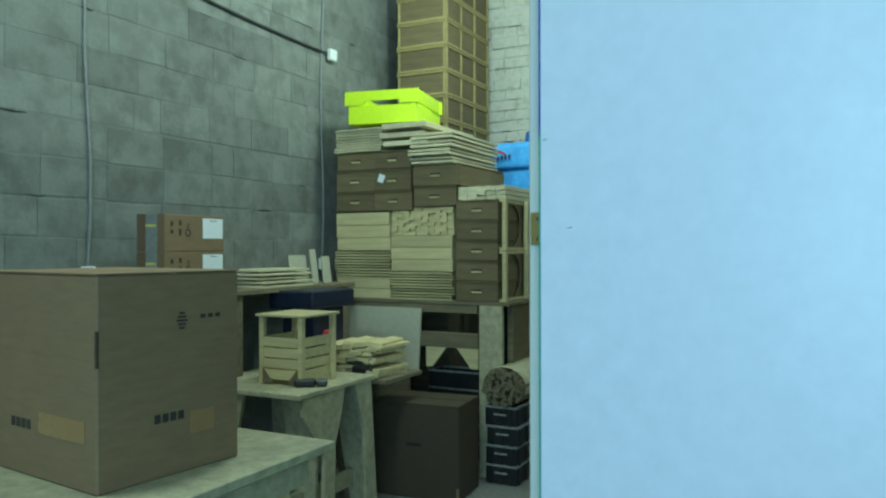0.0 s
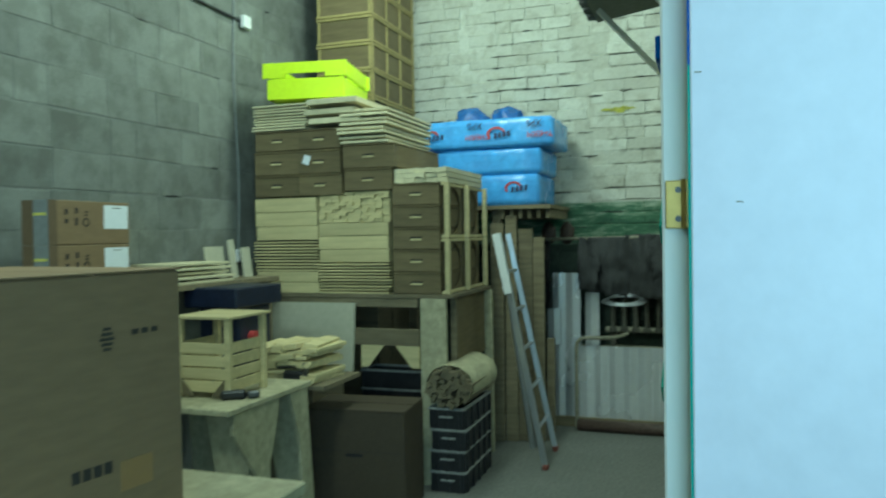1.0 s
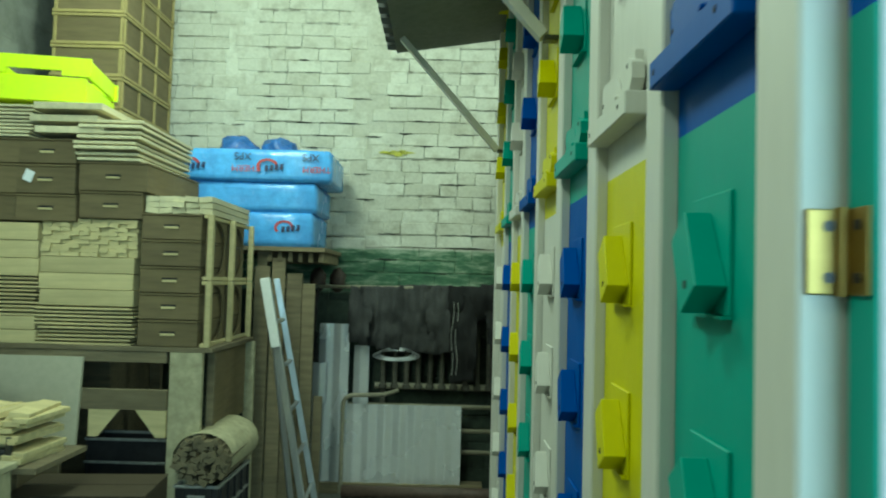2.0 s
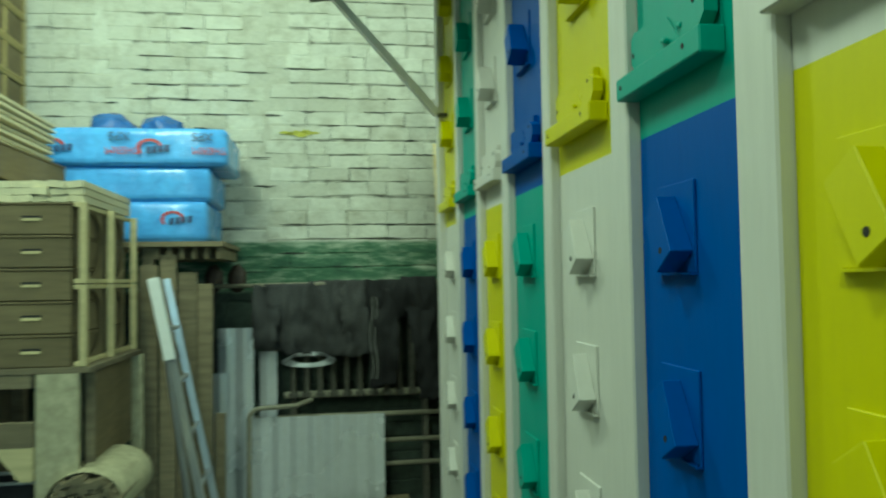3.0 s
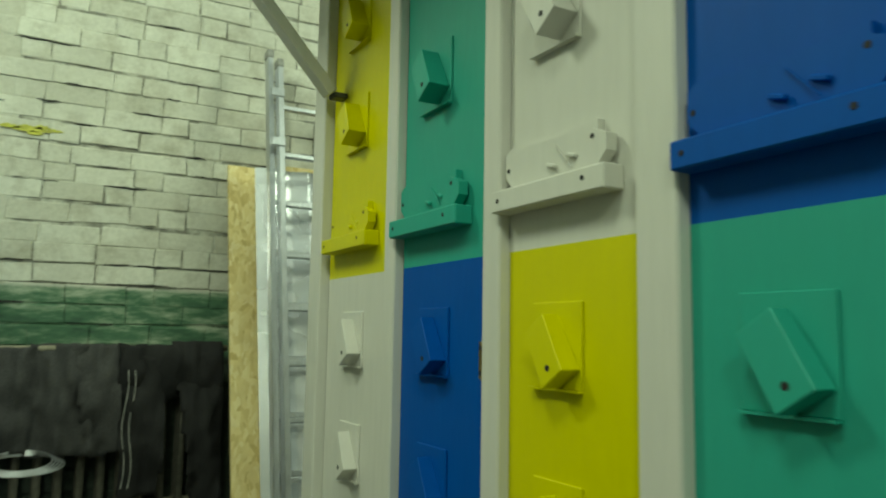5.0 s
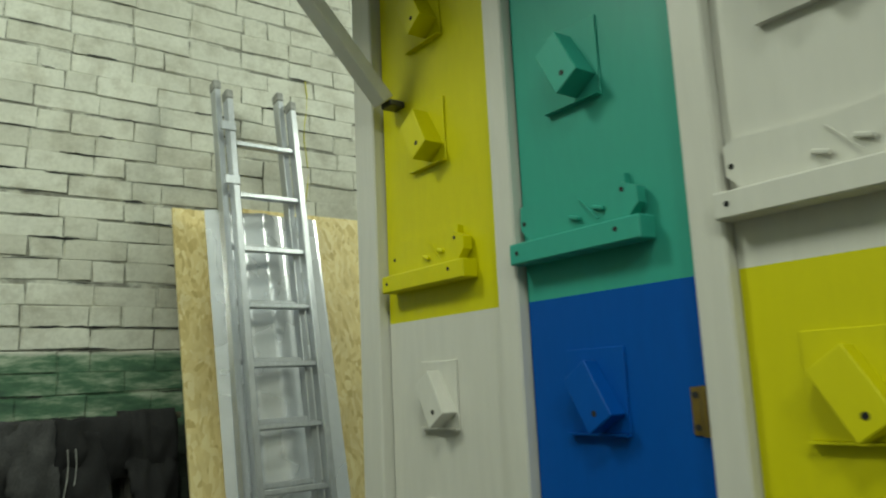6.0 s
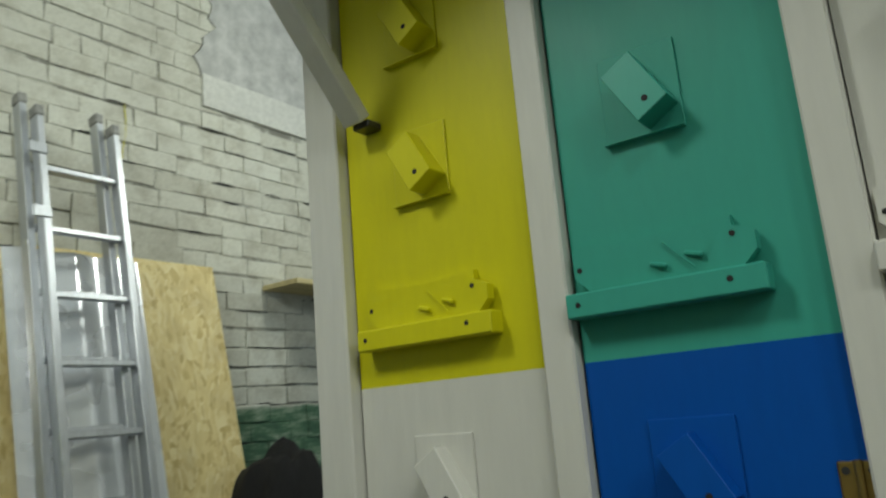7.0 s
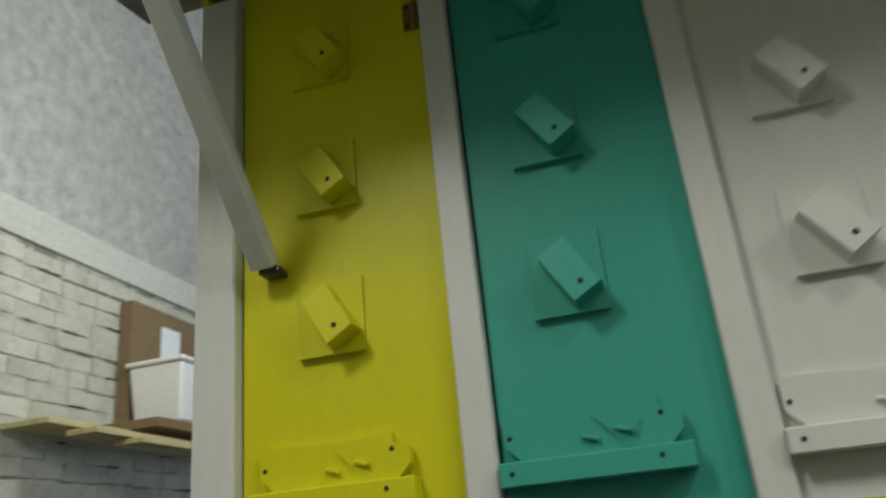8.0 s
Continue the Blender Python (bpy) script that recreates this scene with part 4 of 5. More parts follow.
def carton_box(z):
    ob = thing("parcel_carton", (-3.25, 3.02, z), "brown parcel carton with a white shipping label", "box", "parcel cartons")
    bar("carton_body", (-0.155, 0.0, 0.0, 0.50, 0.0, 0.205), "card", ob, 0.004)
    bar("end_strip", (0.0004, 0.0016, 0.0, 0.045, 0.0, 0.205), "card_band", ob, 0.0)
    bar("end_strip", (-0.155, -0.09, -0.0016, -0.0004, 0.0, 0.205), "card_band", ob, 0.0)
    bar("grey_wrap", (-0.088, -0.002, -0.0016, -0.0004, 0.0, 0.205), "conduit", ob, 0.0, "grey film over the end")
    bar("tape_mark", (-0.088, -0.01, -0.0024, -0.0018, 0.135, 0.147), "string", ob, 0.0, "yellowish strip of tape")
    bar("label_sheet", (0.0004, 0.0014, 0.328, 0.488, 0.075, 0.19), "paper", ob, 0.0, "white paper shipping label")
    bar("printed_bar", (0.0015, 0.0018, 0.385, 0.44, 0.175, 0.179), "print", ob, 0.0)
    for y, w, z0, z1 in ((0.09, 0.02, 0.10, 0.12), (0.09, 0.018, 0.14, 0.165), (0.15, 0.016, 0.09, 0.125), (0.15, 0.018, 0.145, 0.172), (0.205, 0.022, 0.135, 0.142), (0.21, 0.018, 0.15, 0.157)):
        bar("printed_bar", (0.0004, 0.0014, y, y + w, z0, z1), "print", ob, 0.0)
    ring = bmesh.new()
    for k in range(16):
        a, b = 2 * math.pi * k / 16, 2 * math.pi * (k + 1) / 16
        ring.faces.new([ring.verts.new((0.0015, 0.215 + r * math.cos(t), 0.105 + r * math.sin(t))) for r, t in ((0.022, a), (0.022, b), (0.014, b), (0.014, a))])
    part("printed_ring", ring, "print", ob)


carton_box(1.352)
carton_box(1.5585)
stand = thing("packing_board", (-3.35, 3.20, 1.33), "thin board under the parcel cartons", "board")
bar("board_body", (-0.2, 0.1, -0.34, 0.36, 0.0, 0.021), "pine", stand)
plank_stack("plank_stack", -3.42, -3.16, 3.72, 4.25, 1.33, 1.455, 5, "pine_pale", "short pale planks stacked on the wall bench", 0.02)
for k, (y, w, h) in enumerate(((4.36, 0.18, 0.20), (4.50, 0.06, 0.24), (4.60, 0.09, 0.19))):
    off = thing("plywood_offcut", (-3.30 + 0.03 * k, y - 0.05, 1.33), "plywood off-cut propped upright on the wall bench", "board", "plywood pieces")
    bar("sheet", (-0.006, 0.006, -w / 2, w / 2, 0.001, h), "board", off, 0.001, turn=pose(0, 0, 0, 0, -8, 0))


def tube(name, points, radius, material, parent, label=""):
    curve = bpy.data.curves.new(name, "CURVE")
    curve.dimensions, curve.bevel_depth, curve.bevel_resolution = "3D", radius, 3
    spline = curve.splines.new("POLY")
    spline.points.add(len(points) - 1)
    for p, q in zip(spline.points, points):
        p.co = (*q, 1)
    temp = bpy.data.objects.new(name, curve)
    data = bpy.data.meshes.new_from_object(temp)
    bpy.data.objects.remove(temp)
    data.materials.append(M[material])
    for p in data.polygons:
        p.use_smooth = True
    ob = new(name, data)
    ob.parent = parent
    if label:
        ob["label"] = label
    return ob


for y, label, bottom in ((2.87, "grey conduit down the block wall to a socket", 1.48), (4.99, "grey conduit beside the rack down to a socket", 1.50)):
    wiring = thing("wall_conduit", (LEFT, y, 0), label, "conduit", "wall conduits")
    tube("pipe", [(0.012, 0.02 * math.sin(k * 1.1), bottom + 0.3 * k) for k in range(15)], 0.009, "conduit", wiring)
    socket = bar("socket", (0.0005, 0.035, -0.04, 0.04, bottom - 0.09, bottom), "plastic_white", wiring, 0.006, "white plastic wall socket")
    bar("socket_plug", (0.0355, 0.07, -0.022, 0.022, bottom - 0.085, bottom - 0.04), "plastic_black", socket, 0.01, "black plug")
junction = thing("junction_box", (LEFT, 5.09, 3.07), "white plastic junction box on the block wall", "junction box")
bar("box_body", (0.022, 0.06, -0.045, 0.045, 0.0, 0.09), "plastic_white", junction, 0.006)
cable = thing("wall_cable", (LEFT, 0, 0), "sagging black cable across the block wall", "cable")
tube("cable_run", [(0.02, 2.2 + 2.85 * k / 12, 3.36 - 0.24 * (k / 12) - 0.06 * math.sin(math.pi * k / 12)) for k in range(13)], 0.011, "cable", cable)

# ---------------------------------------------------------------- along the brick wall


def ribbed_sheet(name, x0, x1, z0, z1, y, label, lean=0.0, material="zinc", rib=0.045, deep=0.012):
    """A trapezoid-ribbed metal sheet, standing on its edge."""
    ob = thing(name, (x0, y, z0), label, "metal sheet", "ribbed metal sheets")
    bm = bmesh.new()
    profile, x, k = [], 0.0, 0
    while x < x1 - x0:
        profile.append((x, 0.0 if k % 4 in (0, 3) else -deep))
        x += rib if k % 2 == 0 else 0.012
        k += 1
    lo = [bm.verts.new((px, py, 0)) for px, py in profile]
    hi = [bm.verts.new((px, py, z1 - z0)) for px, py in profile]
    for i in range(len(lo) - 1):
        bm.faces.new((lo[i], lo[i + 1], hi[i + 1], hi[i]))
    extr = bmesh.ops.extrude_face_region(bm, geom=bm.faces[:])["geom"]
    bmesh.ops.translate(bm, vec=(0, 0.0012, 0), verts=[v for v in extr if isinstance(v, bmesh.types.BMVert)])
    bmesh.ops.recalc_face_normals(bm, faces=bm.faces[:])
    bmesh.ops.transform(bm, matrix=pose(0, 0, 0, -lean, 0, 0), verts=bm.verts[:])
    part("sheet", bm, material, ob)
    return ob


sill = thing("floor_beam", (-1.75, 6.52, 0), "low timber beam under the metal sheets", "beam")
bar("beam_body", (0, 1.3, 0.05, 0.20, 0.0, 0.08), "pine_old", sill)
ribbed_sheet("metal_sheet", -1.70, -0.58, 0.081, 0.66, 6.60, "low galvanised ribbed metal sheet standing by the radiator", 1)
ribbed_sheet("metal_sheet", -1.705, -1.45, 0.081, 1.25, 6.645, "tall narrow galvanised ribbed sheet on end", 1)
ribbed_sheet("metal_sheet", -1.745, -1.60, 0.081, 0.955, 6.63, "narrow galvanised ribbed offcut on end", 1)
ribbed_sheet("metal_sheet", -1.44, -1.315, 0.081, 1.09, 6.66, "narrow shiny galvanised ribbed sheet on end", 1)

rad = thing("radiator", (-1.22, 6.74, 0), "dark dusty cast-iron radiator under the hanging clothes", "radiator")
for k in range(11):
    bm = bmesh.new()
    for dy in (-0.04, 0.04):
        rod(bm, (0.09 * k, dy, 0.80), (0.09 * k, dy, 1.40), 0.019, 10)
    block(bm, 0.09 * k - 0.03, 0.09 * k + 0.03, -0.06, 0.06, 0.76, 0.81, 0.012)
    block(bm, 0.09 * k - 0.03, 0.09 * k + 0.03, -0.06, 0.06, 1.39, 1.44, 0.012)
    part("section", bm, "iron", rad)
part("header_pipe", rod(bmesh.new(), (-0.06, -0.02, 0.785), (0.98, -0.02, 0.785), 0.024, 12), "pipe", rad)
for x in (0.0, 0.9):
    bar("foot", (x - 0.02, x + 0.02, -0.03, 0.03, 0, 0.759), "iron", rad)

feed = thing("bent_pipe", (0, 0, 0), "bent painted heating pipe in front of the radiator", "pipe")
tube("pipe_run", [(-1.5, 6.56, 0.0), (-1.5, 6.56, 0.65)] + [(-1.5 + 0.08 * (1 - math.cos(a)), 6.56, 0.65 + 0.08 * math.sin(a)) for a in (0.3, 0.6, 0.9, 1.2, 1.57)] + [(-1.2, 6.58, 0.735), (-1.1, 6.66, 0.76)], 0.016, "pipe", feed)
pipe = thing("floor_pipe", (0, 0, 0), "thick dark brown pipe lying on the floor", "pipe")
part("pipe_body", rod(bmesh.new(), (-1.48, 6.47, 0.046), (0.3, 6.47, 0.046), 0.045, 16), "rust", pipe, smooth=True)
rails_ob = thing("pipe_rack", (0, 0, 0), "pale pipes of a low heating register along the wall", "pipes")
for z in (0.30, 0.46, 0.64):
    part("pipe_body", rod(bmesh.new(), (-1.74, 6.70, z), (0.2, 6.70, z), 0.017, 12), "pipe", rails_ob, smooth=True)
for x in (-1.72, 0.18):
    bar("bracket", (x - 0.02, x + 0.02, 6.682, 6.718, 0, 0.66), "pipe", rails_ob)

line = thing("clothes_pipe", (0, 0, 0), "horizontal pipe along the wall carrying hung clothes", "pipe")
part("pipe_body", rod(bmesh.new(), (-2.1, 6.62, 1.525), (-0.22, 6.62, 1.545), 0.014, 12), "pipe", line, smooth=True)
for x in (-2.08, -0.24):
    part("bracket", rod(bmesh.new(), (x, 6.62, 1.53), (x, BACK - 0.0, 1.53), 0.01, 8), "pipe", line)


def hung_cloth(name, outline, y, material, label, seed, ob=None, piece_name="garment_body"):
    """A garment folded over the pipe: a puckered sheet in its outline, with thickness."""
    y_off = 0.0 if ob is None else -0.022
    ob = ob or thing(name, (0, y, 0), label, "clothes", "hung clothes")
    x0, x1 = min(p[0] for p in outline), max(p[0] for p in outline)
    z0, z1 = min(p[1] for p in outline), max(p[1] for p in outline)
    nx, nz = int((x1 - x0) / 0.016), int((z1 - z0) / 0.02)

    def inside(x, z):
        hit = False
        for i in range(len(outline)):
            (ax, az), (bx, bz) = outline[i - 1], outline[i]
            if (az > z) != (bz > z) and x < (bx - ax) * (z - az) / (bz - az) + ax:
                hit = not hit
        return hit

    bm = bmesh.new()
    grid = {}

    def vert(i, k):
        if (i, k) not in grid:
            x, z = x0 + (x1 - x0) * i / nx, z0 + (z1 - z0) * k / nz
            fold = 0.07 * noise.noise(Vector((x * 9 + seed, z * 2.2, seed))) + 0.035 * noise.noise(Vector((x * 24, z * 9 + seed, 1)))
            bulge = 0.05 * math.sin(math.pi * min(1, max(0, (z1 - z) / (z1 - z0))))
            jag = 0.01 * noise.noise(Vector((x * 20, z * 20, seed)))
            grid[i, k] = bm.verts.new((x + jag, y_off + fold - bulge, z + jag))
        return grid[i, k]

    for i in range(nx):
        for k in range(nz):
            if inside(x0 + (x1 - x0) * (i + 0.5) / nx, z0 + (z1 - z0) * (k + 0.5) / nz):
                bm.faces.new((vert(i, k), vert(i + 1, k), vert(i + 1, k + 1), vert(i, k + 1)))
    extr = bmesh.ops.extrude_face_region(bm, geom=bm.faces[:])["geom"]
    bmesh.ops.translate(bm, vec=(0, 0.03, 0), verts=[v for v in extr if isinstance(v, bmesh.types.BMVert)])
    bmesh.ops.recalc_face_normals(bm, faces=bm.faces[:])
    part(piece_name, bm, material, ob, smooth=True)
    return ob


jacket = hung_cloth("jacket", [(-1.40, 1.54), (-0.80, 1.56), (-0.84, 1.06), (-0.96, 1.05), (-1.24, 1.07), (-1.33, 1.10)], 6.60, "cloth", "dark grey work jacket hung over the wall pipe", 3.0)
hung_cloth("sleeve", [(-1.47, 1.53), (-1.30, 1.54), (-1.30, 1.30), (-1.34, 1.10), (-1.47, 1.12)], 6.60, "cloth", "", 5.0, jacket, "sleeve")
hung_cloth("sleeve", [(-0.92, 1.55), (-0.74, 1.56), (-0.70, 1.06), (-0.84, 1.04), (-0.90, 1.30)], 6.60, "cloth", "", 6.0, jacket, "sleeve")
trousers = hung_cloth("trousers", [(-0.74, 1.56), (-0.25, 1.58), (-0.26, 1.30), (-0.73, 1.28)], 6.61, "cloth_black", "black trousers hung over the wall pipe", 7.0)
hung_cloth("leg", [(-0.74, 1.50), (-0.52, 1.50), (-0.53, 0.86), (-0.70, 0.83)], 6.61, "cloth_black", "", 8.0, trousers, "trouser_leg")
hung_cloth("leg", [(-0.48, 1.50), (-0.25, 1.52), (-0.24, 0.75), (-0.36, 0.74)], 6.61, "cloth_black", "", 9.0, trousers, "trouser_leg")
hung_cloth("dark_coat", [(-2.02, 1.50), (-1.72, 1.52), (-1.70, 0.98), (-2.0, 0.95)], 6.60, "cloth_black", "black coat hung beside the shelf", 11.0)
for k in range(2):
    x = -0.70 + 0.03 * k
    stripe = thing("trouser_stripe", (x, 6.535, 0.9), "thin pale stripe down the black trousers", "trim")
    tube("piping", [(0.01 * math.sin(j), -0.012, 0.06 * j) for j in range(10)], 0.0025, "plastic_rim", stripe)
for x in (-1.73, -1.58):
    boot = thing("work_glove", (x, 6.66, 1.50), "worn brown leather glove hung on the wall pipe", "glove", "leather gloves")
    bm = bmesh.new()
    bmesh.ops.create_icosphere(bm, subdivisions=3, radius=1)
    for v in bm.verts:
        v.co = Vector((v.co.x * 0.062, v.co.y * 0.04, 0.075 + v.co.z * 0.09)) * (1 + 0.2 * noise.noise(v.co * 3 + Vector((x, 0, 0))))
    part("glove_body", bm, "leather", boot, smooth=True)
coil = thing("wire_coil", (-1.11, 6.50, 1.035), "flat coil of pale wire hung under the jacket", "wire")
for k in range(5):
    r = 0.17 - 0.012 * k
    tube("loop", [(r * math.cos(a * math.pi / 12), 0.12 * math.sin(a * math.pi / 12), 0.026 * math.sin(a * math.pi / 12) + 0.005 * k) for a in range(25)], 0.004, "alu", coil)

# sheets and the long ladder leaning on the wall


def leaning(name, x0, x1, height, top_y, foot_y, thick, material, label, category, z0=0.0):
    ob = thing(name, (x0, foot_y, z0), label, category, "leaning sheets")
    lean = math.degrees(math.atan2(top_y - foot_y, height))
    bar("sheet", (0, x1 - x0, -thick, 0, 0.004, height / math.cos(math.radians(lean))), material, ob, 0.001, turn=pose(0, 0, 0, -lean, 0, 0))
    return ob


leaning("strand_board", 0.07, 0.985, 2.55, 6.775, 6.22, 0.018, "osb", "strand board sheet leaning on the brick wall", "board")
leaning("strand_board", -0.24, 0.60, 2.51, 6.735, 6.14, 0.018, "osb", "yellow strand board sheet leaning in front of another", "board")
tall = ribbed_sheet("metal_sheet", -0.13, 0.46, 0.0, 2.55, 6.035, "tall galvanised ribbed sheet leaning on strand board", 12.6, "zinc", 0.085, 0.02)

long_ladder = thing("extension_ladder", (-0.09, 5.92, 0), "long aluminium extension ladder leaning on the brick wall", "ladder")
LEAN = pose(0, 0, 0, -10.8, 0, 0)
for sec, (dx, dy, top, wide) in enumerate(((0.035, 0.0, 3.08, 0.33), (0.0, 0.06, 3.16, 0.33))):
    for x in (dx, dx + wide):
        bar("rail", (x - 0.003, x + 0.027, dy - 0.006, dy + 0.054, 0.005, top), "alu", long_ladder, 0.003, turn=LEAN)
        bar("end_cap", (x - 0.006, x + 0.03, dy - 0.009, dy + 0.057, top, top + 0.05), "plastic_rim", long_ladder, 0.006, turn=LEAN)
    for k in range(11):
        z = 0.16 + 0.268 * k
        bar("rung", (dx + 0.024, dx + wide, dy + 0.012, dy + 0.04, z + 0.03 * sec, z + 0.026 + 0.03 * sec), "alu", long_ladder, 0.004, turn=LEAN)
for z in (2.9, 2.62):
    bar("guide_hook", (-0.01, 0.065, -0.012, 0.0, z, z + 0.05), "alu", long_ladder, 0.004, turn=LEAN)

string = thing("yellow_string", (0, 0, 0), "thin yellow string hanging on the brick wall", "string")
tube("string_run", [(0.52 + 0.012 * math.sin(k * 1.3), BACK - 0.012, 3.35 - 0.09 * k) for k in range(11)], 0.0035, "string", string)
bag = thing("sack", (1.12, 6.45, 0), "full black plastic sack on the floor by the wall", "bag")
bm = bmesh.new()
bmesh.ops.create_icosphere(bm, subdivisions=4, radius=1)
for v in bm.verts:
    r = 1 + 0.10 * noise.noise(v.co * 3) + 0.05 * noise.noise(v.co * 9)
    v.co = Vector((v.co.x * 0.36, v.co.y * 0.30, max(-0.98, v.co.z) * 0.80 + 0.80)) * r
    v.co.z = max(0.0, v.co.z)
part("sack_body", bm, "cloth_black", bag, smooth=True)

wall_shelf = thing("wall_shelf", (0, 0, 0), "rough plank shelf on the brick wall behind the pavilion", "shelf")
for k, (x0, y, z) in enumerate(((1.36, 6.62, 2.47), (1.50, 6.46, 2.42), (1.74, 6.38, 2.385))):
    bar("shelf_board", (x0, 3.4, y - 0.09, y + 0.09 + 0.1 * (k == 0), z, z + 0.028), "pine", wall_shelf)
flat = thing("flat_cardboard", (1.95, 6.56, 2.50), "flat brown cardboard lying on the plank shelf", "cardboard")
bar("sheet", (0, 0.9, -0.2, 0.22, 0, 0.05), "card", flat)
tub = thing("storage_tub", (2.40, 6.52, 2.552), "white plastic storage tub with a rim on the shelf", "tub")
bm = block(bmesh.new(), -0.28, 0.3, -0.18, 0.18, 0, 0.34, 0.014)
for v in bm.verts:
    f = 0.86 + 0.14 * v.co.z / 0.34
    v.co.x, v.co.y = v.co.x * f, v.co.y * f
part("tub_body", bm, "plastic_white", tub)
bar("tub_rim", (-0.295, 0.315, -0.195, 0.195, 0.341, 0.37), "plastic_white", tub, 0.008)
tall_box = thing("upright_carton", (2.52, 6.76, 2.552), "brown cardboard carton standing on the shelf behind the tub", "box")
bar("carton_body", (-0.36, 0.4, -0.04, 0.05, 0.0, 0.78), "card", tall_box, 0.004)
bar("label_sheet", (-0.08, 0.12, -0.0415, -0.0405, 0.42, 0.68), "paper", tall_box, 0.0, "pale printed label")

# ---------------------------------------------------------------- bricks and blocks, one by one


def uneven(w, h, d, seed, rough, relief=0.35):
    """A worn masonry unit: bevelled box with its corners knocked about; its face looks along -y."""
    rnd = random.Random(seed)
    bm = bmesh.new()
    block(bm, -w / 2, w / 2, 0.0, d, -h / 2, h / 2)
    edges = [e for e in bm.edges if all(v.co.y < 1e-6 for v in e.verts)]
    bmesh.ops.bevel(bm, geom=edges, offset=0.004 if relief else 0.002, segments=1, affect="EDGES")
    for v in bm.verts:
        if v.co.y < d * 0.5:
            v.co += Vector((rnd.uniform(-1, 1) * rough, rnd.uniform(-1, 1) * rough * relief, rnd.uniform(-1, 1) * rough))
    return bm


def masonry(wall, name, material, w, h, joint, depth, rows, along, place, picked, rough, skip=None, seed=5, relief=0.4, tilt=0.5):
    """Courses of units on a wall; the picked stretch as objects, the rest joined."""
    rnd = random.Random(seed)
    kinds = [mesh_of(name, uneven(w - joint, h - joint, depth, s, rough, relief), material) for s in range(8)]
    halves = [mesh_of(name, uneven(w / 2 - joint, h - joint, depth, 20 + s, rough, relief), material) for s in range(4)]
    rest = bmesh.new()
    for r in range(rows):
        x = along[0] - (w / 2 if r % 2 else 0) + rnd.uniform(-0.02, 0.02)
        lift = rnd.uniform(-0.006, 0.006)
        while x < along[1]:
            half = rnd.random() < 0.22
            width = w / 2 if half else w
            cx, cz = x + width / 2, (r + 0.5) * h + lift
            m = place(cx, cz + rnd.uniform(-0.006, 0.006), rnd.uniform(-0.005, 0.006)) @ pose(0, 0, 0, rnd.uniform(-tilt, tilt), rnd.uniform(-1.3, 1.3) * tilt, rnd.uniform(-tilt, tilt))
            data = rnd.choice(halves if half else kinds)
            x += width
            if skip and skip(cx, cz):
                continue
            if len(wall.children) < 300 and picked(cx, cz):
                piece(name, data, wall, m)
            else:
                n0 = len(rest.verts)
                rest.from_mesh(data)
                rest.verts.ensure_lookup_table()
                bmesh.ops.transform(rest, matrix=m, verts=rest.verts[n0:])
    far = part(name + "work", rest, material, wall, "the farther courses of the wall")
    far["kind"] = "stuff"


# the brick wall was walled up in three stretches, parted by upright seams
for k, (x0, x1) in enumerate(((LEFT, -2.47), (-2.455, -1.405), (-1.39, RIGHT))):
    masonry(wall_north, "brick", "brick", (0.272, 0.262, 0.278)[k], 0.0995, 0.007, 0.05, 49, (x0, x1),
            lambda x, z, out, k=k: pose(x, BACK - 0.010 + out, z + 0.03 * k), lambda x, z: -2.1 < x < 1.5 and 1.5 < z < 3.4, 0.0055,
            lambda x, z, a=x0, b=x1: (z > 3.41 and x > 0.98 and not (z > 3.7 and x < 1.3)) or z > TOP - 0.1 or x < a + 0.02 or x > b - 0.02, 5 + k)
splash = bmesh.new()
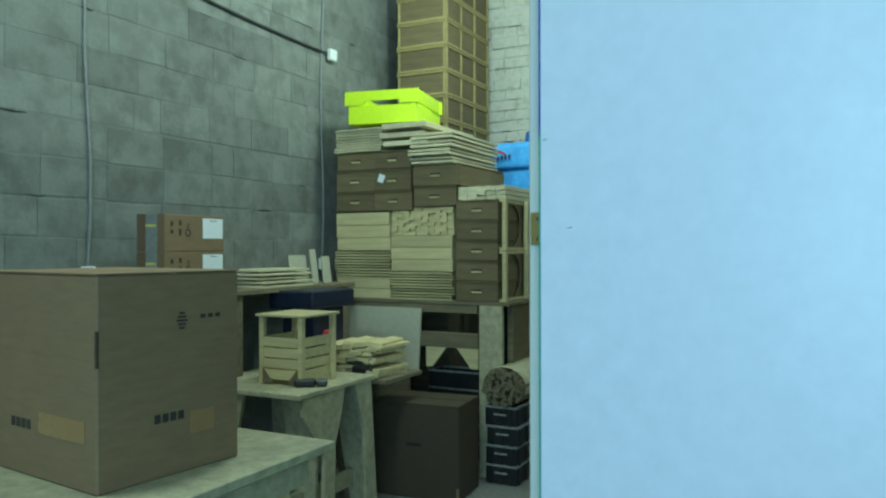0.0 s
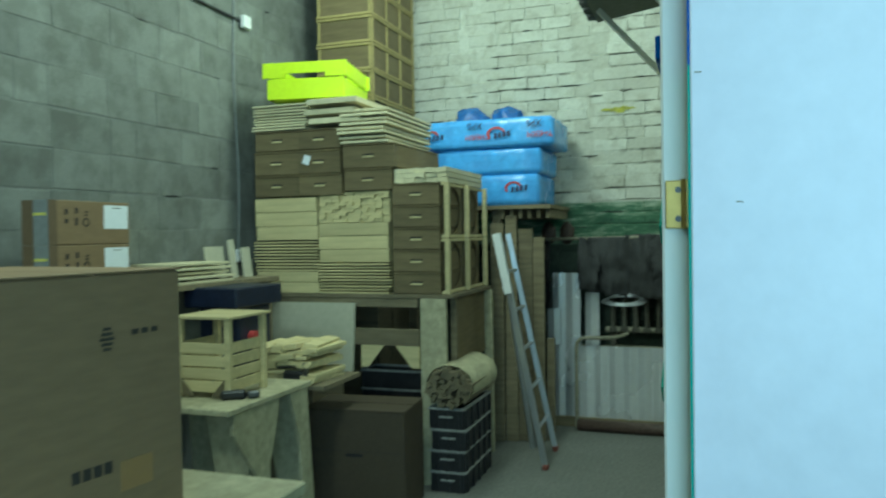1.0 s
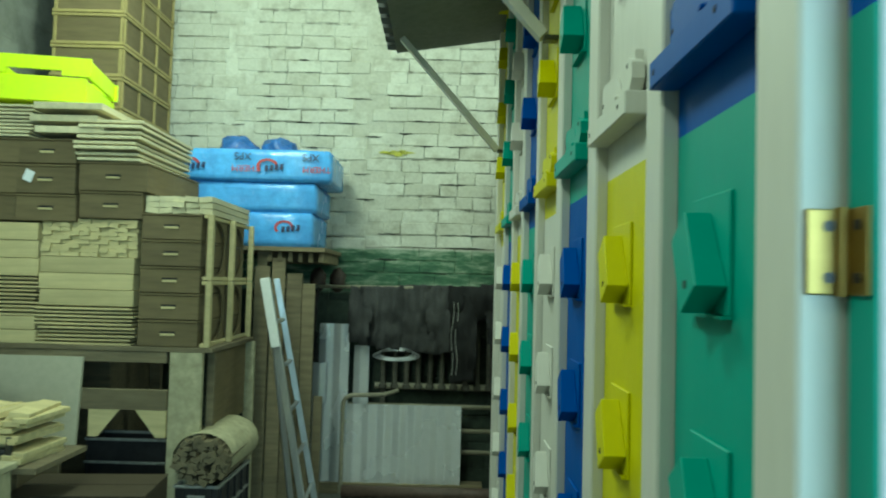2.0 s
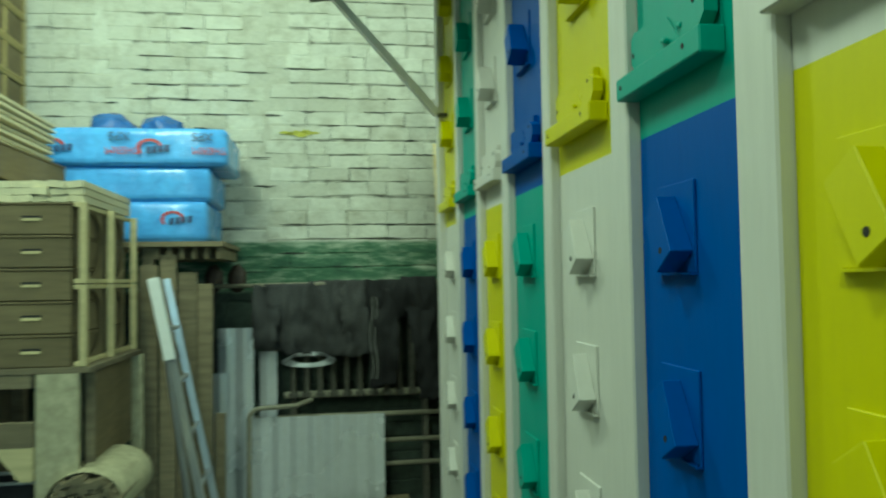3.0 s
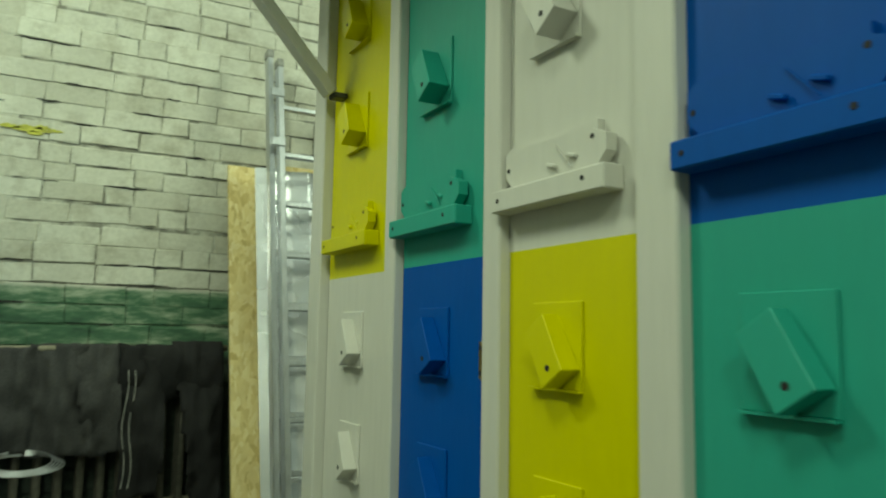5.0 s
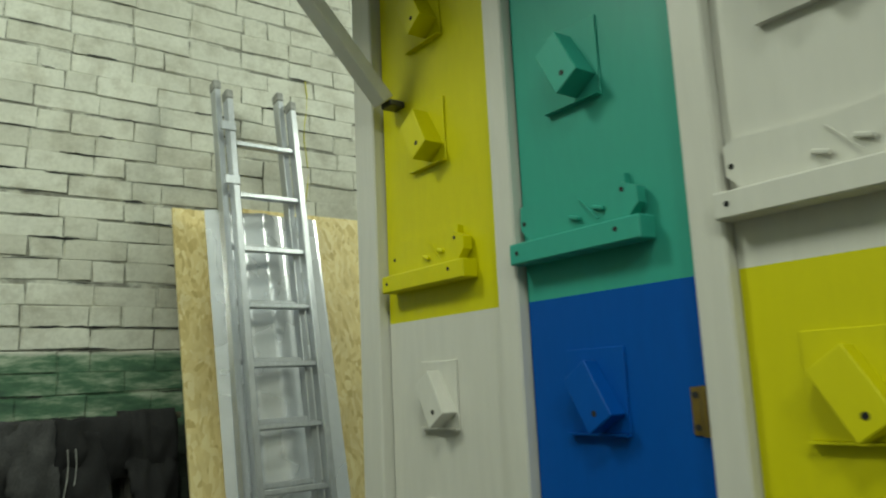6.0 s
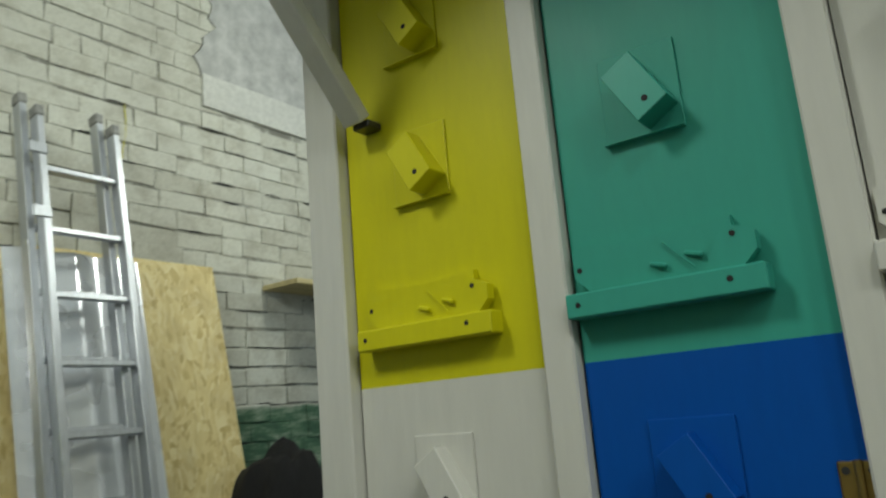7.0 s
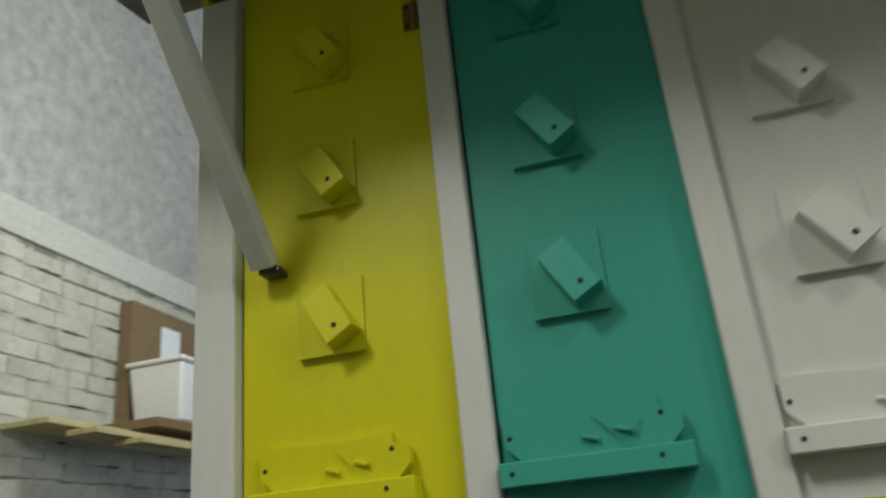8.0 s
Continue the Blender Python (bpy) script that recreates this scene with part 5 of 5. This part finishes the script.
for dx, dz, w, h in ((0.0, 0.0, 0.085, 0.016), (-0.09, 0.003, 0.05, 0.010), (0.05, 0.013, 0.04, 0.011), (0.02, -0.018, 0.035, 0.010), (0.11, 0.004, 0.035, 0.007)):
    rim = [splash.verts.new((-1.175 + dx + w * math.cos(k * math.pi / 7) * (1 + 0.3 * math.sin(5 * k)), BACK - 0.0195, 2.592 + dz + h * math.sin(k * math.pi / 7) * (1 + 0.35 * math.cos(3 * k)))) for k in range(14)]
    splash.faces.new(rim)
part("paint_splash", splash, "splash", wall_north, "yellow paint splash on the whitewash")
for seam in (-2.4625, -1.3975):
    bar("seam_filling", (seam - 0.17, seam + 0.17, BACK - 0.0035, BACK - 0.0005, 0.0, TOP - 0.11), "brick", wall_north, 0.0, "smeared whitewashed mortar along an upright seam")
masonry(wall_west, "block", "block", 0.40, 0.205, 0.005, 0.05, 24, (REAR, BACK),
        lambda y, z, out: pose(LEFT + 0.003 - out * 0.3, y, z, 0, 0, 90), lambda y, z: 1.2 < y < 6.2 and z < 4.2, 0.004, lambda y, z: z > TOP - 0.1, 9, 0.0, 0.1)


def cracks(wall, count, seed, place, along, heights, course, lift):
    """Open bed joints where the mortar has fallen out."""
    rnd = random.Random(seed)
    bm = bmesh.new()
    for _ in range(count):
        x, z = rnd.uniform(*along), heights[0] + course * rnd.randrange(int((heights[1] - heights[0]) / course))
        length, n = rnd.uniform(0.06, 0.24), 6
        tall = rnd.uniform(0.002, 0.0065)
        top, bottom = [], []
        for j in range(n + 1):
            cx, cz = x + length * j / n, z + lift(x) + rnd.uniform(-0.003, 0.003)
            half = tall * (0.25 + 0.75 * math.sin(math.pi * (j + 0.4) / (n + 0.8))) * rnd.uniform(0.6, 1.1)
            top.append(bm.verts.new(place(cx, cz + half)))
            bottom.append(bm.verts.new(place(cx, cz - half)))
        for j in range(n):
            bm.faces.new((bottom[j], bottom[j + 1], top[j + 1], top[j]))
    part("open_joint", bm, "dark", wall, "dark open joints of the wall")["kind"] = "stuff"


cracks(wall_north, 190, 3, lambda x, z: (x, BACK - 0.0168, z), (LEFT + 0.1, RIGHT - 1.2), (1.592, 3.40), 0.0995, lambda x: 0.0 if x < -2.46 else 0.03 if x < -1.4 else 0.06)
cracks(wall_west, 22, 4, lambda y, z: (LEFT + 0.0056, y, z), (0.8, 6.0), (1.435, 4.0), 0.205, lambda y: 0.0)
